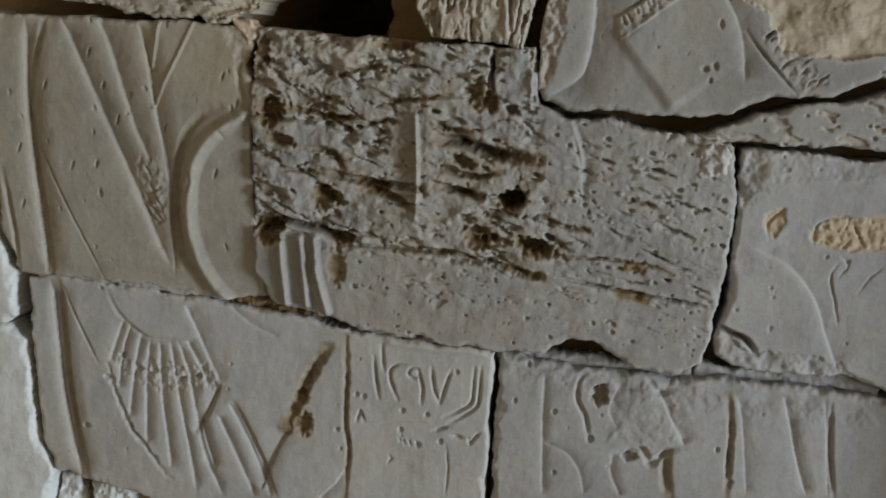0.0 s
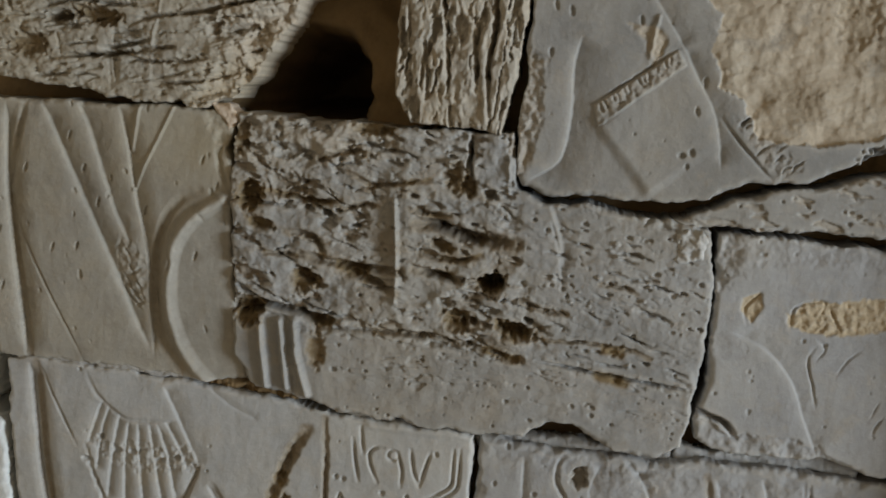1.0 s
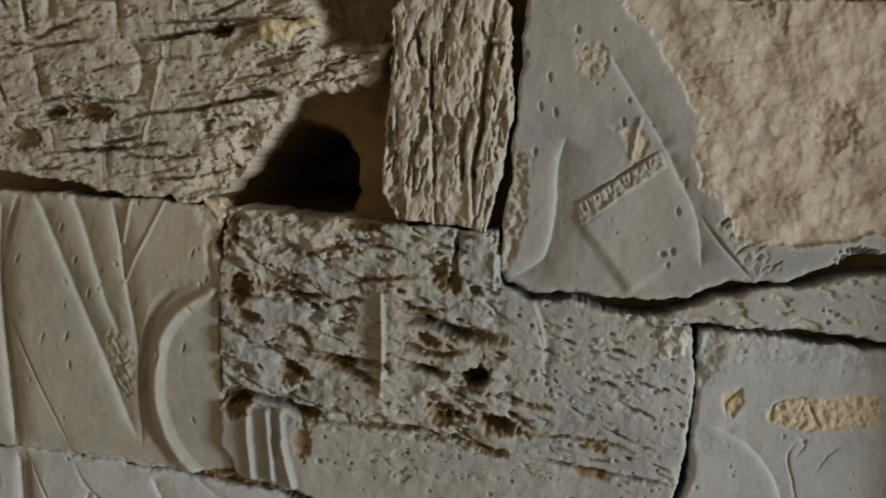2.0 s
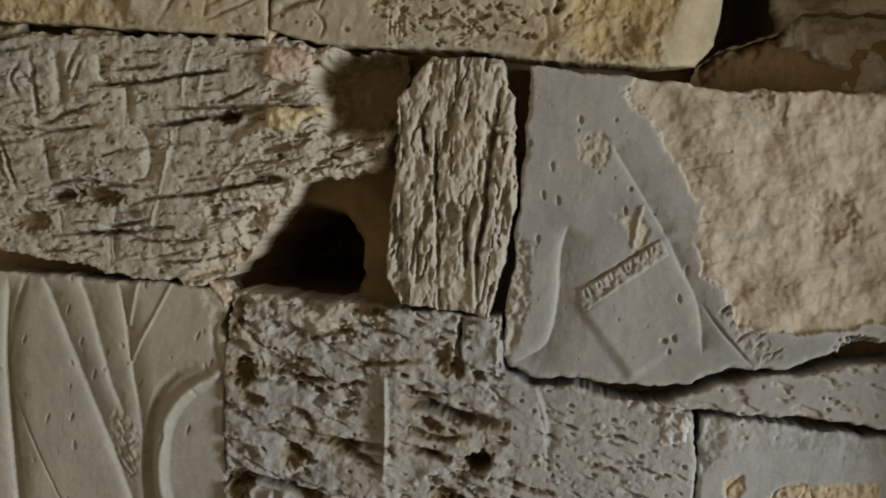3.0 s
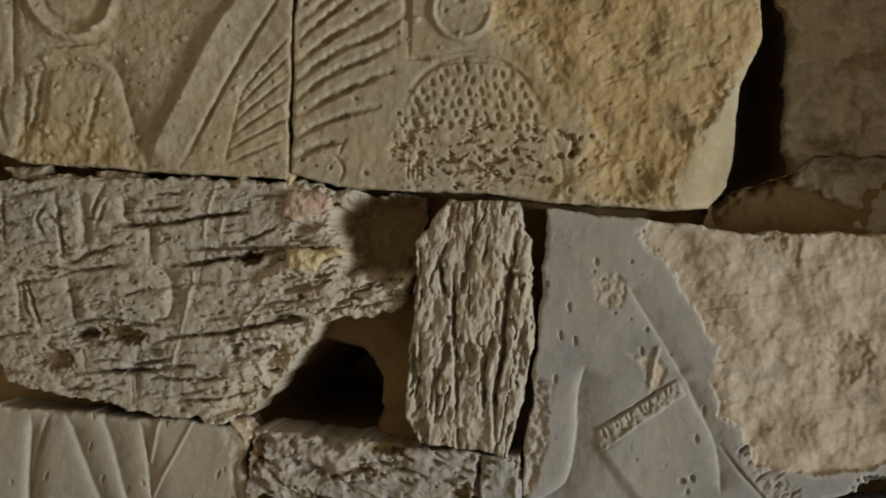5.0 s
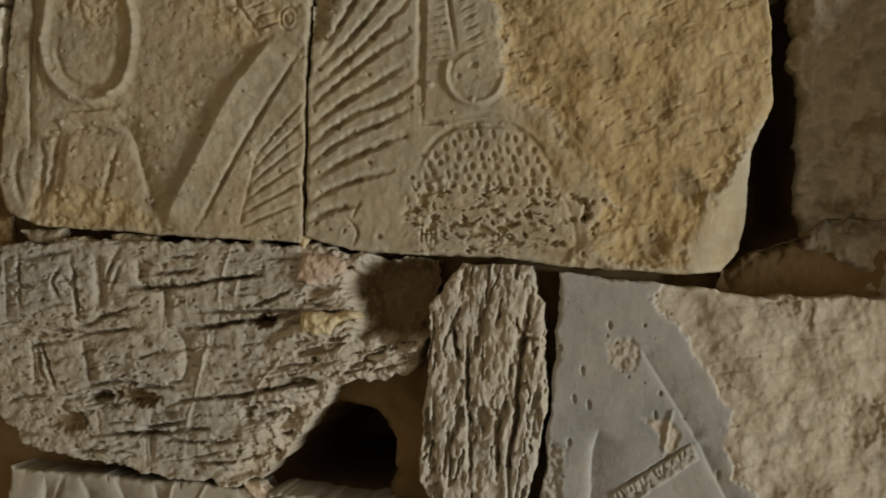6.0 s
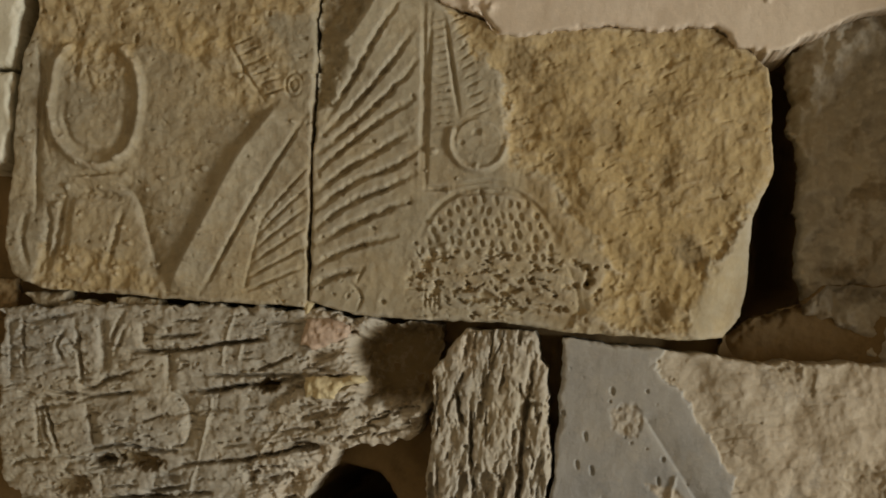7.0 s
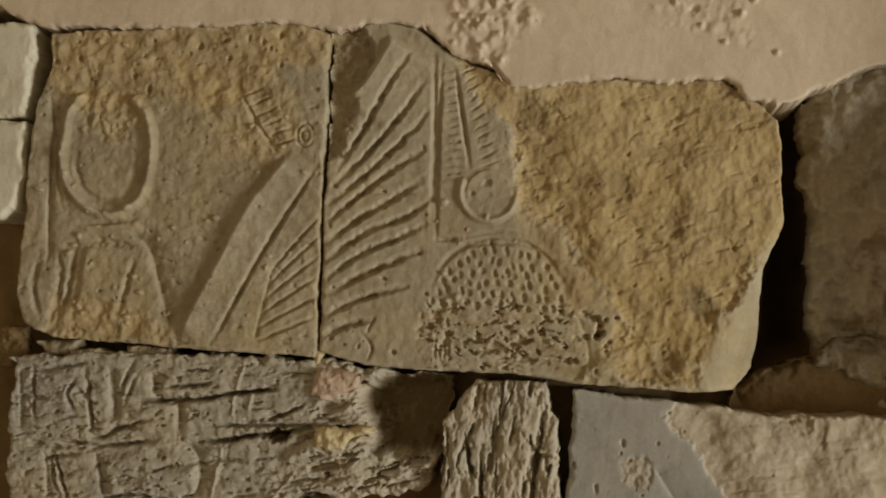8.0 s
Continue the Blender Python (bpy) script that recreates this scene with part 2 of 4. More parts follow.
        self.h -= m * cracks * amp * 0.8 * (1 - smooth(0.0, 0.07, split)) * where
        # a negative tone paints the hollows' dirt and shade in brown
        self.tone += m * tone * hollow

    def cracks(self, n, length, w, depth, area, ang, seed):
        """Short tapering splits scattered over an area, all lying about one way."""
        rng = random.Random(seed)
        a = np.array(area, float)
        lo, hi = a.min(0), a.max(0)
        for _ in range(n):
            c = (rng.uniform(lo[0], hi[0]), rng.uniform(lo[1], hi[1]))
            if inside(np.array([c[0]]), np.array([c[1]]), area)[0] < 2:
                continue
            k, t = rng.uniform(0.4, 1.4), ang + rng.uniform(-0.15, 0.15)
            dx, dz = length * k * math.cos(t) / 2, length * k * math.sin(t) / 2
            mid = (c[0] + rng.uniform(-2, 2), c[1] + rng.uniform(-2, 2))
            self.cut([(c[0] - dx, c[1] - dz), mid, (c[0] + dx, c[1] + dz)], w * rng.uniform(0.7, 1.5), depth * k * rng.uniform(0.6, 1.4), wild=1.8)

    def mesh(self, name, material, parent, label=""):
        """Links the slab as one mesh, its rim laid on the outline and its sides carried back into the wall."""
        d, st = self.d, self.step
        gz, gx = np.gradient(d, st)
        g = np.hypot(gx, gz) + 1e-6
        keep = d > -1.3 * st
        quad = keep[:-1, :-1] & keep[1:, :-1] & keep[:-1, 1:] & keep[1:, 1:]
        on = d > 0
        quad &= on[:-1, :-1] | on[1:, :-1] | on[:-1, 1:] | on[1:, 1:]
        out = np.where(d < 0, -d, 0)
        x, z = self.x + out * gx / g / g, self.z + out * gz / g / g
        i = np.arange(d.size).reshape(d.shape)
        q = np.stack([i[:-1, :-1][quad], i[:-1, 1:][quad], i[1:, 1:][quad], i[1:, :-1][quad]], 1)
        y = base(self.x) - self.h
        mean = self.h.copy()
        for k in (1, 2, 3):
            for axis in (0, 1):
                mean = (np.roll(mean, k, axis) + np.roll(mean, -k, axis) + mean) / 3
        wear = np.clip((self.h - mean - 0.15) / 1.1, 0, 1)
        co = np.stack([x.ravel(), y.ravel(), z.ravel()], 1)
        e = np.concatenate([q[:, [0, 1]], q[:, [1, 2]], q[:, [2, 3]], q[:, [3, 0]]])
        code = e.min(1) * d.size + e.max(1)
        _, first, counts = np.unique(code, return_index=True, return_counts=True)
        rim = e[first[counts == 1]]
        used = np.unique(q)
        back = np.zeros(d.size, np.int64)
        back[used] = np.arange(len(used))
        q, n = back[q], len(used)
        ring = np.unique(rim)
        slot = np.zeros(d.size, np.int64)
        slot[ring] = np.arange(len(ring))
        front, mid, deep = co[ring].copy(), co[ring].copy(), co[ring].copy()
        wob = fbm(co[ring, 0] / 12, co[ring, 2] / 12, self.seed + 7, 3)
        mid[:, 1] += 12
        mid[:, 0] += 2 * wob
        mid[:, 2] += 2 * wob
        deep[:, 1] = base(deep[:, 0]) + self.thick
        a, b = slot[rim[:, 0]] + n, slot[rim[:, 1]] + n
        k = len(ring)
        sides = np.concatenate([np.stack([b, a, a + k, b + k], 1), np.stack([b + k, a + k, a + 2 * k, b + 2 * k], 1)])
        verts = np.concatenate([co[used], front, mid, deep]) / 1000
        faces = np.concatenate([q, sides])
        tone = np.concatenate([self.tone.ravel()[used], *([self.tone.ravel()[ring]] * 3)])
        worn = np.concatenate([wear.ravel()[used], *([wear.ravel()[ring]] * 3)])
        soil_shade = np.concatenate([self.soil_shade.ravel()[used], *([self.soil_shade.ravel()[ring]] * 3)])
        return link(name, verts, faces, material, parent, label, tone, worn, np.clip(soil_shade, 0, 1))


def link(name, verts, faces, material, parent=None, label="", tone=None, wear=None, soil_shade=None):
    me = bpy.data.meshes.new(name)
    me.vertices.add(len(verts))
    me.vertices.foreach_set("co", np.ascontiguousarray(verts, np.float32).ravel())
    me.loops.add(len(faces) * 4)
    me.loops.foreach_set("vertex_index", np.ascontiguousarray(faces, np.int32).ravel())
    me.polygons.add(len(faces))
    me.polygons.foreach_set("loop_start", np.arange(0, len(faces) * 4, 4, dtype=np.int32))
    me.polygons.foreach_set("use_smooth", np.ones(len(faces), bool))
    if tone is not None:
        me.attributes.new("tone", "FLOAT", "POINT").data.foreach_set("value", np.ascontiguousarray(tone, np.float32))
    if wear is not None:
        me.attributes.new("wear", "FLOAT", "POINT").data.foreach_set("value", np.ascontiguousarray(wear, np.float32))
    if soil_shade is not None:
        me.attributes.new("soil_shade", "FLOAT", "POINT").data.foreach_set("value", np.ascontiguousarray(soil_shade, np.float32))
    me.update(calc_edges=True)
    me.materials.append(material)
    ob = new(name, me)
    ob.parent = parent
    return tagged(ob, label)


def box(name, x0, x1, y0, y1, z0, z1, material, parent=None, label="", kind="", bevel=0.0):
    bm = bmesh.new()
    bmesh.ops.create_cube(bm, size=1)
    for v in bm.verts:
        v.co = ((x0 + x1) / 2 + v.co.x * (x1 - x0), (y0 + y1) / 2 + v.co.y * (y1 - y0), (z0 + z1) / 2 + v.co.z * (z1 - z0))
    if bevel:
        bmesh.ops.bevel(bm, geom=bm.edges[:], offset=bevel, segments=2, affect="EDGES")
    me = bpy.data.meshes.new(name)
    bm.to_mesh(me)
    bm.free()
    me.materials.append(material)
    ob = new(name, me)
    ob.parent = parent
    return tagged(ob, label, kind=kind)


# ---- the room round the camera ----
tagged(box("floor", -1.9, 5.3, -3.9, 1.7, -0.2, 0.0, FLOOR, label="worn pale stone floor of the chamber", kind="structure"), category="floor")
tagged(box("ceiling", -1.9, 5.3, -3.9, 1.7, 4.4, 4.6, ROOM, label="plain plastered ceiling of the chamber", kind="structure"), category="ceiling")
tagged(box("wall_west", -1.9, -1.6, -3.6, 1.7, 0, 4.4, ROOM, label="plain plastered side wall of the chamber", kind="structure"), category="wall")
tagged(box("wall_south", -1.9, 5.3, -3.9, -3.6, 0, 4.4, ROOM, label="plain plastered back wall of the chamber", kind="structure"), category="wall")
east = tagged(new("wall_east"), "plastered side wall with an open doorway", "wall", kind="structure")
box("wall_panel", 5.0, 5.3, -3.6, DOOR[0], 0, 4.4, ROOM, east)
box("wall_panel", 5.0, 5.3, DOOR[1], 1.7, 0, 4.4, ROOM, east)
box("wall_panel", 5.0, 5.3, DOOR[0], DOOR[1], DOOR[3], 4.4, ROOM, east)
tagged(box("ground", -40, 40, -40, 40, -0.45, -0.21, FLOOR, label="dusty pale ground outside the chamber", kind="structure"), category="ground")

# ---- the carved wall: earth core, then its stones ----
wall = tagged(new("wall_north"), "old wall of reused carved limestone blocks with open joints", "wall", kind="structure")
box("wall_panel", -1.6, -0.90, 1.30, 1.7, 0, 4.4, ROOM, wall, "unseen plain plastered stretch")
box("wall_panel", 0.62, 5.0, 1.30, 1.7, 0, 4.4, ROOM, wall, "unseen plain plastered stretch")
box("wall_panel", -0.90, 0.62, 1.25, 1.7, 2.5, 4.4, PLASTER, wall, "unseen plain plastered stretch")
box("wall_panel", -0.90, 0.62, 1.25, 1.7, 0, 0.93, ROOM, wall, "unseen plain plastered stretch")

core = Slab([(-900, 920), (620, 920), (620, 2510), (-900, 2510)], lift=-62, ragged=0, edge=1, seed=3, step=4.0, thick=440)
core.h += 10 * fbm(core.x / 70, core.z / 70, 8, 3)
CAVE = [(-351, 1535), (-372, 1547), (-348, 1590), (-324, 1621), (-292, 1634), (-258, 1627), (-238, 1603), (-231, 1564), (-245, 1537)]
core.h -= 340 * smooth(-16, 26, inside(core.x + 9 * fbm(core.x / 30, core.z / 30, 4), core.z, CAVE))
SLOT = [(148, 1960), (171, 2005), (165, 2127), (180, 2131), (187, 2051), (201, 1988), (203, 1881), (146, 1821), (140, 1877)]
core.h -= 180 * smooth(-22, 26, inside(core.x, core.z, SLOT))
K_BED = [(170, 2146), (378, 2233), (395, 1809), (187, 1805)]
core.h -= 90 * smooth(-30, 30, inside(core.x, core.z, K_BED))
core.mesh("mortar_core", EARTH, wall, "brown mud mortar behind the blocks")


def block(outline, label, material=STONE, **kw):
    s = Slab(outline, **kw)
    s.label, s.material = label, material
    return s


def done(s, name="stone_block"):
    return s.mesh(name, s.material, wall, s.label)


# pitted block in the middle
a = block([(-354, 1544), (-267, 1544), (-180, 1543), (-59, 1541), (-52, 1485), (-25, 1475), (109, 1465), (148, 1454), (156, 1415), (154, 1356), (146, 1252), (138, 1226), (110, 1210), (68, 1214), (24, 1238), (0, 1239), (-29, 1222), (-78, 1219), (-227, 1229), (-330, 1255), (-347, 1283), (-353, 1358), (-360, 1491)],
          "deeply pitted and split grey limestone block", GREY, lift=8, edge=6, seed=21, ragged=3)
ROUGH = [(-372, 1550), (-55, 1557), (159, 1473), (171, 1303), (-12, 1305), (-84, 1307), (-146, 1320), (-257, 1321), (-359, 1357)]
LUMPY = [(-372, 1550), (-55, 1557), (-59, 1464), (-15, 1348), (-12, 1305), (-84, 1307), (-146, 1320), (-257, 1321), (-359, 1357)]
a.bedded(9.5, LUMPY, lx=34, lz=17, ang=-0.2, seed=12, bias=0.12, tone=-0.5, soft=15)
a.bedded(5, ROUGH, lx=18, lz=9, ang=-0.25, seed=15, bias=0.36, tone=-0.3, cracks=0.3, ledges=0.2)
a.cracks(22, 34, 2.6, 6, ROUGH, -0.2, 21)
a.flake(LUMPY, 0, 0, 4.5, 30, soft=12, seed=14)
a.flake(ROUGH, 0, 0, 1.1, 11, soft=12, seed=16)
a.pits(40, 5, -3, 22, LUMPY, flat=0.75)
a.pits(26, 6, 10, 23, LUMPY, flat=0.5, ang=-0.2)
a.pits(30, 3.4, 5, 5, ROUGH, flat=0.45, ang=-0.2)
RIGHT = [(-66, 1467), (145, 1449), (154, 1362), (143, 1291), (-12, 1309), (-42, 1388)]
a.cracks(48, 24, 2.0, 4.5, RIGHT, -0.22, 33)
a.pits(70, 2.6, 2.6, 34, RIGHT, flat=0.6, ang=-0.2)
a.pits(30, 3, -2.5, 35, RIGHT, flat=0.8)
a.pits(60, 2.4, 2.2, 36, [(-244, 1311), (-83, 1300), (138, 1282), (132, 1226), (-66, 1226), (-228, 1234)], flat=0.6, ang=-0.2)
a.flake([(-366, 1550), (-207, 1548), (-193, 1508), (-290, 1496), (-364, 1491)], 3, 0.3, 9, 24, soft=8)
a.flake([(-282, 1319), (-146, 1319), (-84, 1306), (-12, 1305), (147, 1286), (146, 1208), (-4, 1213), (-278, 1219)], -2, 0.05, 1.2, 30)
a.pits(45, 2.2, 2.4, 19, [(-244, 1311), (-83, 1300), (138, 1282), (132, 1226), (-66, 1226), (-228, 1234)], flat=0.7)
a.bedded(3, [(-269, 1320), (147, 1286), (141, 1251), (-280, 1276)], lx=26, lz=8, seed=19, bias=0.25, tone=0)
a.cut([(-352, 1365), (-321, 1345), (-283, 1337), (-240, 1331)], 5, 22)
a.cut([(-21, 1306), (36, 1299), (96, 1292), (148, 1287)], 2.5, 14)
a.cut([(-257, 1321), (-201, 1323), (-146, 1320), (-84, 1307)], 3, 7)
a.pit((-334, 1339), 22, 13, 24, soil_shade=0.9)
a.pit((-251, 1330), 14, 7, 12, soil_shade=0.9)
a.pit((-128, 1421), 16, 7, 14, -0.3, soil_shade=0.9)
a.cut([(-180, 1465), (-175, 1414), (-174, 1357)], 4, -6)
a.cut([(-16, 1455), (-5, 1421), (1, 1383)], 9, 4, 1)
for line in ([(-320, 1326), (-316, 1292), (-310, 1253)], [(-298, 1326), (-293, 1294), (-287, 1253)], [(-282, 1326), (-277, 1289), (-264, 1247)]):
    a.cut(line, 6, -8)
a.pit((-324, 1430), 18, 8, 12, -0.2, soil_shade=0.9)
a.pit((-266, 1374), 20, 8, 14, -0.4, soil_shade=0.9)
a.pit((-74, 1383), 15, 11, 26, soil_shade=0.9)
a.pit((-50, 1338), 20, 9, 16, -0.2, soil_shade=0.9)
a.pit((-107, 1335), 15, 8, 14, -0.2, soil_shade=0.9)
a.pit((-223, 1389), 22, 7, 14, -0.3, soil_shade=0.9)
a.pit((-338, 1460), 16, 16, 12, soil_shade=0.9)
a.pit((-118, 1492), 12, 20, 10, soil_shade=0.9)
a.cut([(-156, 1444), (-123, 1439), (-77, 1424)], 7, 16)
a.cut([(-144, 1392), (-107, 1383)], 6, 14)
a.cut([(-102, 1537), (-102, 1502), (-96, 1485)], 3, 12)
a.stains(LUMPY, 0.4, 45, 24)
# crevices with their shadow put in as brown, and soil-filled hollows
for line, w, deep in (([(-164, 1456), (-141, 1453), (-120, 1453)], 4, 11), ([(-155, 1441), (-132, 1442), (-104, 1433), (-77, 1430), (-48, 1428)], 9, 24), ([(-151, 1410), (-114, 1406), (-85, 1412)], 4, 10), ([(-156, 1393), (-137, 1391), (-107, 1386)], 6, 17),
                      ([(-279, 1400), (-246, 1394), (-204, 1390), (-170, 1389)], 6, 16), ([(-234, 1386), (-197, 1376), (-173, 1365)], 6, 14), ([(-281, 1458), (-256, 1458), (-238, 1460)], 4, 11), ([(-238, 1451), (-214, 1457), (-198, 1457)], 4, 10), ([(-264, 1503), (-229, 1513), (-210, 1510)], 4, 11),
                      ([(-230, 1491), (-203, 1479), (-167, 1485), (-143, 1488)], 3.5, 9), ([(-295, 1423), (-267, 1419), (-256, 1403)], 6, 13), ([(-318, 1398), (-284, 1398)], 3.5, 9), ([(-279, 1342), (-262, 1329), (-246, 1323)], 6, 16), ([(-194, 1322), (-139, 1323), (-84, 1315), (-41, 1305)], 4, 11),
                      ([(-40, 1368), (-16, 1360), (8, 1358)], 4, 10), ([(-13, 1328), (34, 1329), (75, 1326), (99, 1318)], 2.6, 7), ([(40, 1392), (64, 1391), (79, 1385)], 3, 7), ([(-318, 1464), (-287, 1460), (-250, 1455)], 3.5, 9), ([(-72, 1314), (-53, 1306), (-35, 1305)], 5, 12)):
    a.cut(line, w, deep, wild=2.2, soil_shade=0.6)
a.pit((-72, 1385), 17, 14, 28, soil_shade=0.9)
a.pit((-105, 1345), 22, 10, 12, -0.1, soil_shade=1.0)
a.pit((-44, 1335), 26, 11, 12, -0.2, soil_shade=1.0)
a.pit((-276, 1371), 14, 16, 14, 0.2, soil_shade=1.0)
a.pit((-297, 1472), 26, 18, 9, soil_shade=0.4)
a.pit((-103, 1485), 9, 14, 16, 0.4, soil_shade=1.0)
a.pit((-206, 1538), 26, 8, 14, soil_shade=1.0)
a.cut([(-105, 1542), (-104, 1514), (-107, 1496)], 3, 14, wild=2)
a.cut([(-62, 1537), (-62, 1505), (-61, 1479)], 3, -4, wild=2)
a.cut([(-178, 1453), (-175, 1409), (-171, 1364)], 4, -3)
a.swell([(-19, 1470), (-7, 1439), (-2, 1404)], 5, 26, -4)
a.flake([(-246, 1314), (-194, 1316), (-84, 1307), (13, 1294), (143, 1286), (137, 1237), (55, 1220), (-67, 1240), (-190, 1248), (-234, 1262)], 0, 0, 1.5, 26, soft=10, seed=18)
a.pit((-333, 1328), 17, 15, 16, soil_shade=1.2)
a.pit((-257, 1298), 12, 24, 5, 0.1, soil_shade=0.9)
a.pit((-337, 1457), 16, 18, 10, soil_shade=1.0)
a.pit((-350, 1522), 10, 22, 12, soil_shade=0.8)
for line in ([(52, 1324), (67, 1321)], [(46, 1296), (73, 1290)]):
    a.cut(line, 6, 5, wild=2, soil_shade=1.0)
done(a)

# thin stone strip under the sculpted block
s = block([(110, 1464), (153, 1481), (202, 1500), (257, 1508), (300, 1520), (375, 1533), (386, 1454), (300, 1461), (262, 1463), (166, 1461), (121, 1458)], "thin wedge-shaped limestone strip", GREY, lift=4, edge=5, seed=31)
s.bedded(4, None, lx=40, lz=12, seed=17, ledges=0.2, cracks=0.3)
s.pits(30, 2, 2, 6)
done(s)

# block with carved rays and a rounded outline
b = block([(-663, 1544), (-517, 1547), (-434, 1549), (-375, 1546), (-360, 1530), (-367, 1507), (-358, 1482), (-359, 1437), (-355, 1370), (-348, 1321), (-335, 1253), (-387, 1249), (-527, 1255), (-627, 1255), (-648, 1307), (-659, 1434)],
          "smooth grey limestone block carved with fine slanting rays", lift=0, edge=5, seed=41)
b.cut([(-646, 1372), (-638, 1335), (-631, 1297), (-626, 1258)], 5, 4)
b.cut([(-621, 1541), (-621, 1486), (-619, 1437), (-611, 1375), (-602, 1312), (-592, 1254)], 18, 14, 1)
b.cut([(-596, 1545), (-604, 1512), (-612, 1475), (-617, 1437)], 6, 5)
b.cut([(-616, 1430), (-579, 1356), (-538, 1283), (-521, 1255)], 2, 2.2)
b.cut([(-581, 1546), (-565, 1514), (-546, 1476), (-513, 1408), (-486, 1354), (-462, 1304), (-446, 1276)], 17, 9.5, 1)
b.cut([(-539, 1547), (-524, 1517), (-505, 1464), (-491, 1425), (-473, 1392)], 18, 8, 1)
b.cut([(-491, 1547), (-480, 1508), (-474, 1472), (-464, 1427), (-453, 1381), (-449, 1325), (-442, 1269)], 15, 9, 1)
b.cut([(-464, 1548), (-469, 1523), (-474, 1496)], 3.5, -2.6)
b.cut([(-425, 1550), (-445, 1507), (-459, 1479), (-470, 1453)], 3, -2.2)
b.cut([(-370, 1450), (-398, 1431), (-418, 1404), (-426, 1371), (-425, 1327), (-412, 1289), (-395, 1264), (-379, 1249)], 11, -8)
# the brown here paints the shaded side of the rounded outline
b.cut([(-396, 1458), (-420, 1443), (-436, 1415), (-443, 1376), (-442, 1326), (-431, 1286), (-411, 1260)], 8, 6.5, soil_shade=0.3)
b.cut([(-429, 1389), (-426, 1378), (-429, 1361)], 4, 3)
for line in ([(-492, 1361), (-474, 1336), (-457, 1320)], [(-482, 1364), (-469, 1341), (-453, 1324)], [(-476, 1374), (-465, 1354), (-455, 1335)], [(-472, 1358), (-458, 1368)], [(-480, 1392), (-472, 1375)], [(-466, 1324), (-456, 1330)]):
    b.cut(line, 2.2, 2.8, wild=1.4)
b.flake([(-487, 1400), (-469, 1399), (-450, 1369), (-452, 1325), (-486, 1354)], 1.2, 0.1, 2.6, 9)
for place in ([(-595, 1470), (-545, 1508), (-528, 1473), (-511, 1437), (-562, 1384), (-534, 1387), (-457, 1431), (-621, 1335), (-626, 1398), (-393, 1491), (-376, 1463), (-398, 1386)]):
    b.pit(place, 2.2, 6.5, 3, -0.25)
b.cut([(-365, 1509), (-375, 1502), (-372, 1479), (-361, 1461)], 5, 3.5, wild=2)
b.flake([(-392, 1546), (-364, 1544), (-359, 1503), (-378, 1508)], 2.5, 0.1, 4, 14, soft=5)
# brown groove that holds the shadow strip beside the upright edge
b.cut([(-614, 1434), (-606, 1376), (-595, 1313), (-585, 1253)], 5, 3, soil_shade=0.35)
b.pits(50, 1.5, 1.5, 8, flat=2.4, ang=0.25)
done(b)

# block with fan-like carved fingers and cut numerals
c = block([(-614, 1252), (-581, 1257), (-447, 1250), (-388, 1245), (-291, 1236), (-227, 1224), (-81, 1217), (-81, 1142), (-78, 971), (-306, 971), (-448, 1003), (-552, 1022), (-580, 1026), (-597, 1066), (-608, 1167)],
          "pale limestone block carved with a fan of lines and numerals", CHALK, lift=2, edge=5, seed=51)
c.cut([(-589, 1251), (-582, 1184), (-574, 1118), (-561, 1058), (-548, 1022)], 17, 15, 1, soil_shade=0.2)
c.cut([(-573, 1245), (-551, 1200), (-529, 1160)], 2.4, 2.4)
c.cut([(-518, 1245), (-508, 1224), (-485, 1203), (-465, 1195), (-424, 1197), (-414, 1198)], 4, 2.4)
c.cut([(-430, 1238), (-411, 1201), (-385, 1149)], 14, 5, 1)
c.cut([(-382, 1151), (-395, 1124), (-412, 1088)], 10, 6, -1)
for line in ([(-501, 1214), (-509, 1191), (-517, 1163)], [(-492, 1209), (-501, 1179), (-506, 1132)], [(-480, 1201), (-486, 1167), (-493, 1099)], [(-469, 1195), (-473, 1149), (-471, 1068)], [(-458, 1195), (-455, 1138), (-441, 1044)], [(-446, 1196), (-439, 1156), (-427, 1097), (-410, 1021)], [(-437, 1196), (-422, 1154), (-404, 1070), (-378, 1018)],
             [(-427, 1197), (-410, 1169), (-399, 1143)], [(-389, 1115), (-365, 1068), (-342, 1022)], [(-376, 1130), (-354, 1092), (-322, 1023)], [(-407, 1106), (-397, 1071), (-389, 1051)]):
    c.cut(line, 9, 6.5, 1)
c.cut([(-518, 1163), (-508, 1129), (-490, 1090), (-469, 1065), (-440, 1032)], 4, 4, wild=3)
c.flake([(-510, 1171), (-443, 1168), (-391, 1171), (-393, 1144), (-449, 1138), (-503, 1146)], 0.8, 0.0, 3, 8)
for place in ([(-518, 1145), (-501, 1172), (-480, 1158), (-463, 1158), (-430, 1152), (-543, 1084), (-410, 1157)]):
    c.pit(place, 6, 4, 4)
c.cut([(-264, 1204), (-277, 1182), (-289, 1155), (-301, 1124), (-307, 1107)], 8.5, 9, wild=3.5, soil_shade=0.8)
c.pit((-290, 1145), 9, 10, 6, soil_shade=0.9)
c.pit((-287, 1115), 11, 16, 8, soil_shade=1.0)
c.cut([(-302, 1104), (-316, 1077), (-332, 1031)], 16, 7, -1, soil_shade=0.2)
c.cut([(-244, 1220), (-241, 1173), (-240, 1121), (-235, 1089), (-236, 1056), (-237, 1033)], 4.5, 6, wild=1.6, soil_shade=0.6)
c.cut([(-237, 1071), (-248, 1050), (-268, 1029)], 7, 3, 1)
c.cut([(-207, 1124), (-171, 1128), (-138, 1130)], 1.5, 1.2)
